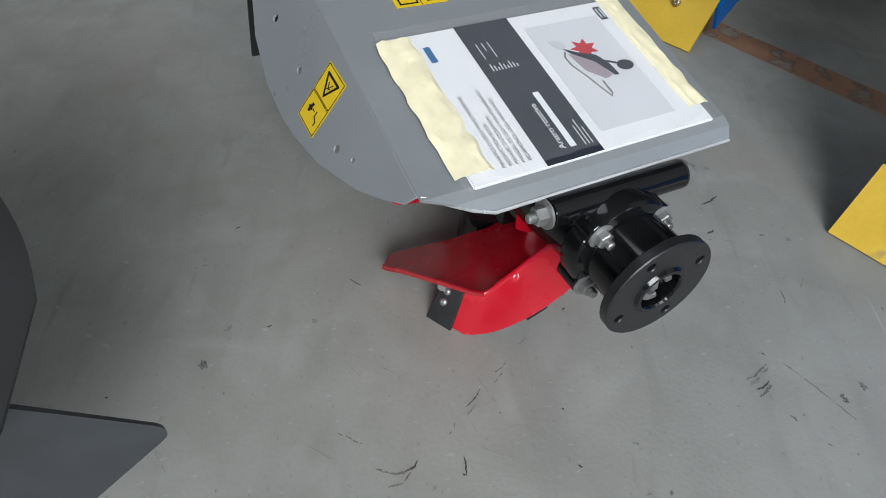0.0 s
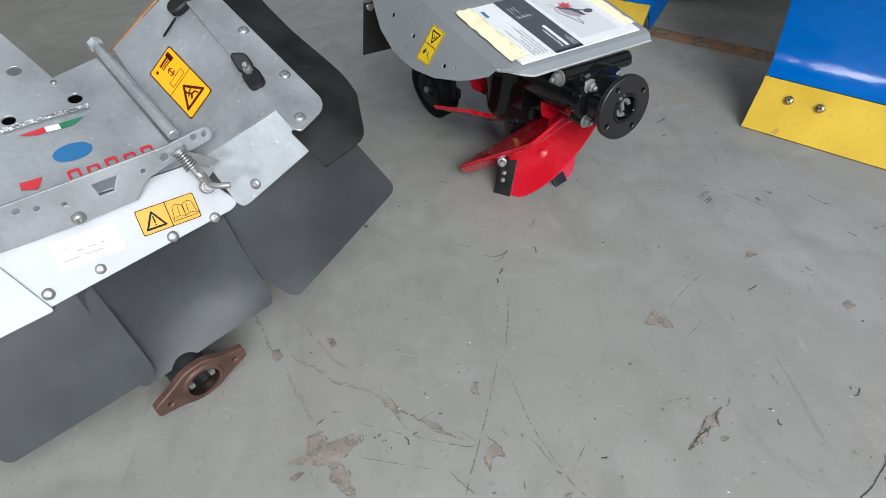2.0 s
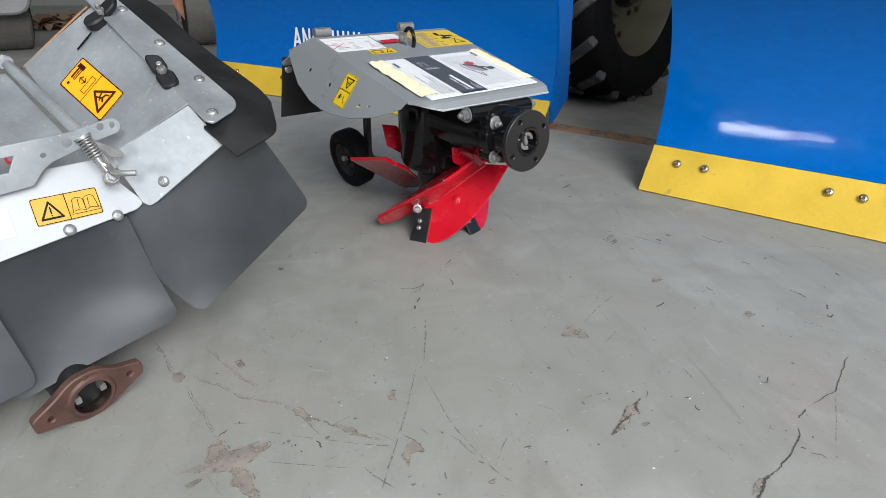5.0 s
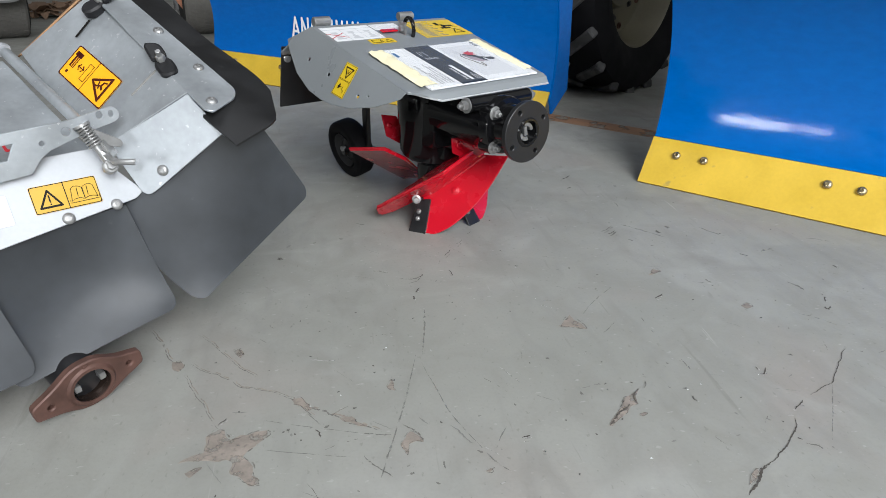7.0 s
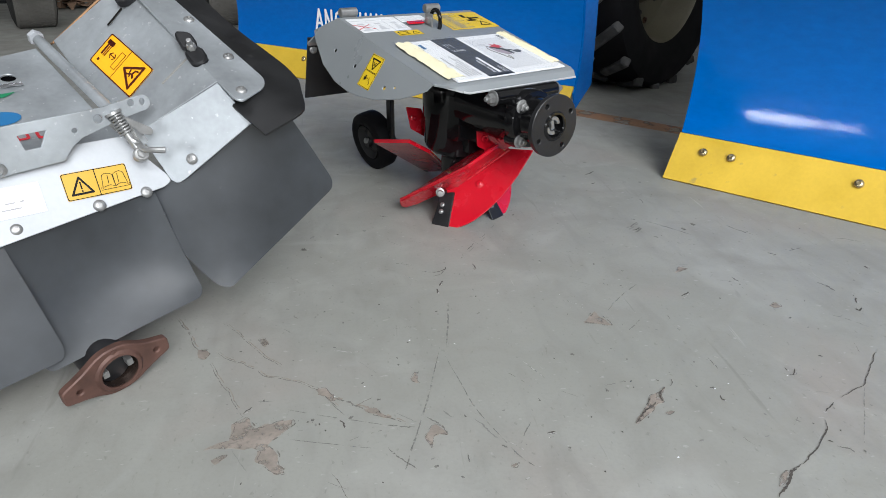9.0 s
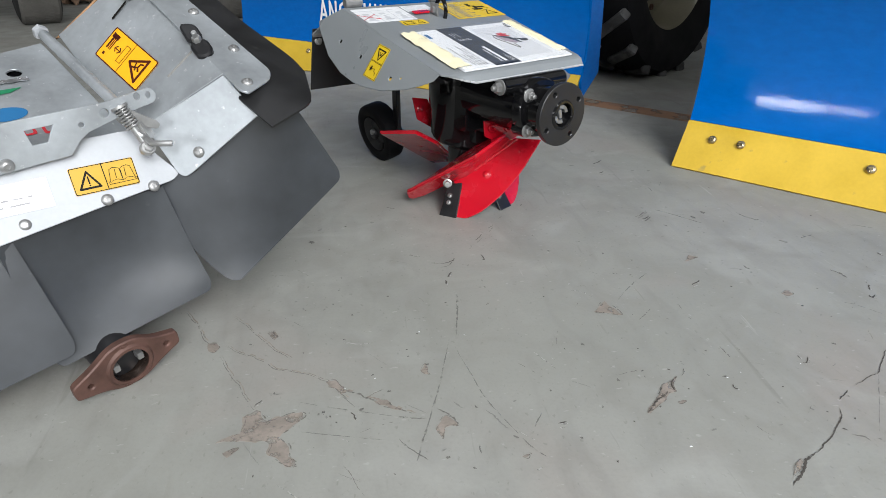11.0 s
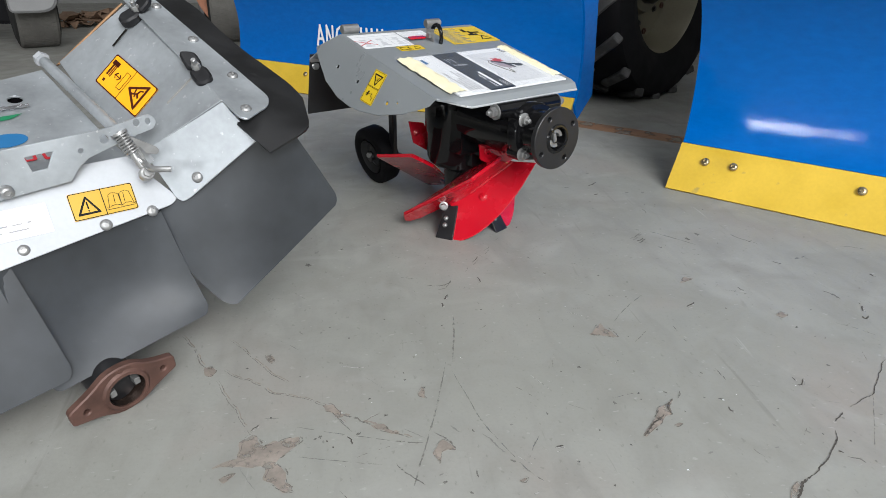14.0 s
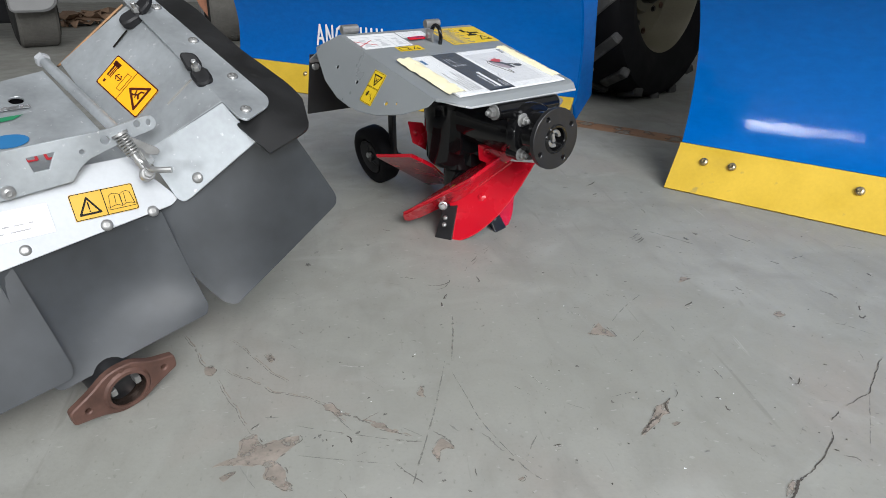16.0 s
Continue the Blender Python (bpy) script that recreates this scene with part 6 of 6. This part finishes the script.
FLAKES = [
    [(-0.426, 0.174), (-0.411, 0.176), (-0.404, 0.162), (-0.410, 0.147), (-0.420, 0.153)],
    [(-0.357, -0.089), (-0.351, -0.084), (-0.337, -0.081), (-0.346, -0.092), (-0.351, -0.096)],
    [(-0.224, 0.048), (-0.211, 0.049), (-0.202, 0.034), (-0.192, 0.020), (-0.202, 0.015), (-0.210, 0.029), (-0.221, 0.034)],
    [(-0.152, -0.007), (-0.135, -0.007), (-0.127, -0.021), (-0.110, -0.033), (-0.128, -0.028), (-0.144, -0.018)],
    [(-0.077, 0.057), (-0.068, 0.075), (-0.067, 0.054), (-0.064, 0.044), (-0.074, 0.049)],
    [(-0.069, -0.076), (-0.061, -0.060), (-0.052, -0.053), (-0.041, -0.063), (-0.037, -0.075), (-0.047, -0.074), (-0.056, -0.078), (-0.060, -0.091), (-0.062, -0.099), (-0.067, -0.086)],
    [(0.237, -0.083), (0.253, -0.067), (0.273, -0.048), (0.286, -0.028), (0.304, -0.021), (0.319, -0.009), (0.305, -0.028), (0.302, -0.044), (0.290, -0.046), (0.274, -0.063), (0.255, -0.076), (0.242, -0.086)],
    [(0.514, 0.359), (0.535, 0.383), (0.550, 0.375), (0.532, 0.364)],
    [(0.636, 0.210), (0.654, 0.218), (0.658, 0.204), (0.641, 0.198)],
    [(0.292, -0.068), (0.301, -0.064), (0.307, -0.067), (0.297, -0.072)],
    [(0.039, -0.145), (0.045, -0.141), (0.050, -0.142), (0.045, -0.148)],
    [(0.377, -0.223), (0.390, -0.205), (0.402, -0.197), (0.404, -0.201), (0.388, -0.215)],
    [(-0.329, 0.195), (-0.320, 0.200), (-0.311, 0.185), (-0.315, 0.172)],
]
for pts in FLAKES:
    floor_patch(0, 0, pts, M_PATCH, "bare flake in the floor coating", rag=0.003)
    floor_mark("floor_scratch", pts + pts[:1], M_RIMLINE, "dark rim of a floor flake", 0.0009, "scratch", 0.0012, 0.2)
GOUGE = [
    ([(0.239, -0.083), (0.257, -0.067), (0.275, -0.053), (0.289, -0.043)], 0.0028),
    ([(0.318, -0.010), (0.305, -0.022), (0.301, -0.033), (0.302, -0.044)], 0.0013),
    ([(0.338, 0.010), (0.335, -0.001), (0.328, -0.009)], 0.0008),
    ([(0.271, -0.047), (0.285, -0.033)], 0.0012),
]
for pts, w in GOUGE:
    floor_mark("floor_scratch", pts, M_RIMLINE, "ragged gouge in the concrete floor", w, "gouge", 0.0013, 0.05)
    floor_mark("floor_scratch", pts, M_CRACK, "ragged gouge in the concrete floor", w * 0.5, "gouge", 0.0015, 0.15)
PITS = [(-0.073, 0.160), (-0.234, -0.027), (-0.227, -0.024), (-0.208, -0.047), (-0.198, 0.158), (0.648, 0.162), (0.717, 0.218), (0.398, 0.050), (0.395, -0.019), (0.092, 0.419), (0.376, 0.316), (0.354, 0.415), (0.167, 0.085), (-0.094, 0.097), (-0.130, 0.012), (-0.219, 0.277), (-0.184, 0.235), (0.201, 0.093), (0.289, 0.070), (0.272, 0.012), (0.225, -0.006), (0.213, -0.099), (0.128, -0.121), (-0.060, -0.134), (0.161, -0.169), (0.179, -0.063), (0.624, 0.042), (0.677, 0.121), (-0.265, 0.128), (-0.065, 0.073), (0.324, -0.040), (-0.354, 0.163), (-0.172, -0.024)]
for i, (x, y) in enumerate(PITS):
    chip(x, y, 0.0013 + 0.0007 * (i % 3), (M_CRACK, M_SCRATCH, M_SCRATCH)[i % 3], "small dark pit in the floor", 1.5, i * 0.7)
# Glints at pits and nicks, painted as small white chips.
GLINTS = [(-0.150, 0.046), (-0.196, 0.026), (0.425, -0.012), (0.270, -0.156), (0.533, -0.003), (0.397, -0.022), (0.241, 0.295), (-0.069, 0.166), (0.007, 0.147)]
for i, (x, y) in enumerate(GLINTS):
    chip(x, y, 0.0009 + 0.0005 * (i % 2), M_WHITE, "white glint painted on the floor", 1.3, i)
# marks round the plough and between the machines
AROUND = [(-0.073, 0.462, -0.039, 0.452, 0.0016), (0.091, 0.444, 0.095, 0.418, 0.0016), (-0.02, 0.418, -0.001, 0.412, 0.0016), (-0.001, 0.412, 0.019, 0.416, 0.0024), (0.019, 0.416, 0.031, 0.434, 0.0018), (0.164, 0.624, 0.18, 0.642, 0.0006), (0.132, 0.574, 0.149, 0.597, 0.0009), (0.093, 0.514, 0.113, 0.547, 0.001), (0.069, 0.473, 0.079, 0.491, 0.0008), (0.502, 0.594, 0.542, 0.628, 0.002),
          (0.512, 0.58, 0.537, 0.597, 0.0018), (0.535, 0.648, 0.544, 0.642, 0.003), (0.613, 0.782, 0.612, 0.751, 0.0018), (0.531, 0.986, 0.57, 1.017, 0.0024), (-0.096, 0.729, -0.076, 0.717, 0.002), (0.548, 0.542, 0.556, 0.532, 0.002), (0.522, 0.91, 0.537, 0.917, 0.003)]
for i, (x0, y0, x1, y1, w) in enumerate(AROUND):
    floor_mark("floor_scratch", [(x0, y0), ((x0 + x1) / 2 + 0.002, (y0 + y1) / 2 - 0.001), (x1, y1)], (M_SCRATCH, M_CRACK, M_SCRATCH)[i % 3], "dark scuff on the concrete floor", w, "scratch", 0.0005, 0.1)
for i, (x, y) in enumerate([(-0.135, 0.64), (-0.256, 0.614), (-0.273, 0.549), (0.625, 0.914), (0.671, 0.909), (0.64, 0.574), (0.465, 0.981), (0.572, 1.103), (0.678, 0.6)]):
    chip(x, y, 0.0045 + 0.001 * (i % 3), (M_SCUFF, M_SCUFF, M_SCRATCH)[i % 3], "dull grey spot on the floor", 1.4, i)
for i in range(110):
    chip(random.uniform(-0.4, 1.0), random.uniform(-0.2, 0.9), random.uniform(0.0008, 0.0018), random.choice((M_SCUFF, M_SCUFF, M_SCRATCH, M_CRACK)), "tiny dark pit in the floor", random.uniform(1, 3), random.uniform(0, 3))
for i in range(36):
    x, y, a, n = random.uniform(-0.35, 0.95), random.uniform(-0.2, 0.6), random.uniform(-1.1, -0.1), random.uniform(0.012, 0.05)
    floor_mark("floor_scratch", [(x, y), (x + n * 0.5 * math.cos(a), y + n * 0.5 * math.sin(a) + 0.001), (x + n * math.cos(a), y + n * math.sin(a))], M_PALE if i % 3 == 0 else M_SCUFF, "faint hair scratch on the floor", random.uniform(0.0004, 0.0008), "scratch", 0.0004, 0.25)
# faint wide smears and stray hair scratches
for i in range(26):
    x, y = random.uniform(-0.4, 1.0), random.uniform(-0.2, 0.9)
    a, ln = random.choice((0.4, 1.1, 2.3)) + random.uniform(-0.4, 0.4), random.uniform(0.02, 0.07)
    floor_mark("floor_scratch", [(x, y), (x + ln * 0.5 * math.cos(a), y + ln * 0.5 * math.sin(a) + 0.003), (x + ln * math.cos(a), y + ln * math.sin(a))], M_RIMLINE, "faint hair scratch on the concrete floor", random.uniform(0.0004, 0.0008), "scratch", 0.00045, 0.5)
o, d = V(0.55, 1.94, 0.0005), V(0.713, -0.701, 0)
n = V(0.701, 0.713, 0)
rows = [[o + d * (0.035 * k) + n * (e + 0.004 * noise.noise(V(k * 0.6, e * 90, 2.0))) for e in (-0.052, -0.02, 0.02, 0.052)] for k in range(66)]
bm = bmesh.new()
g = [[bm.verts.new(p) for p in row] for row in rows]
for a, c in zip(g, g[1:]):
    for k in range(3):
        bm.faces.new((a[k], a[k + 1], c[k + 1], c[k]))
tagged(part("floor_line", bm, M_ORANGE, smooth=False), "faded orange line painted on the floor", "floor line", kind="structure")
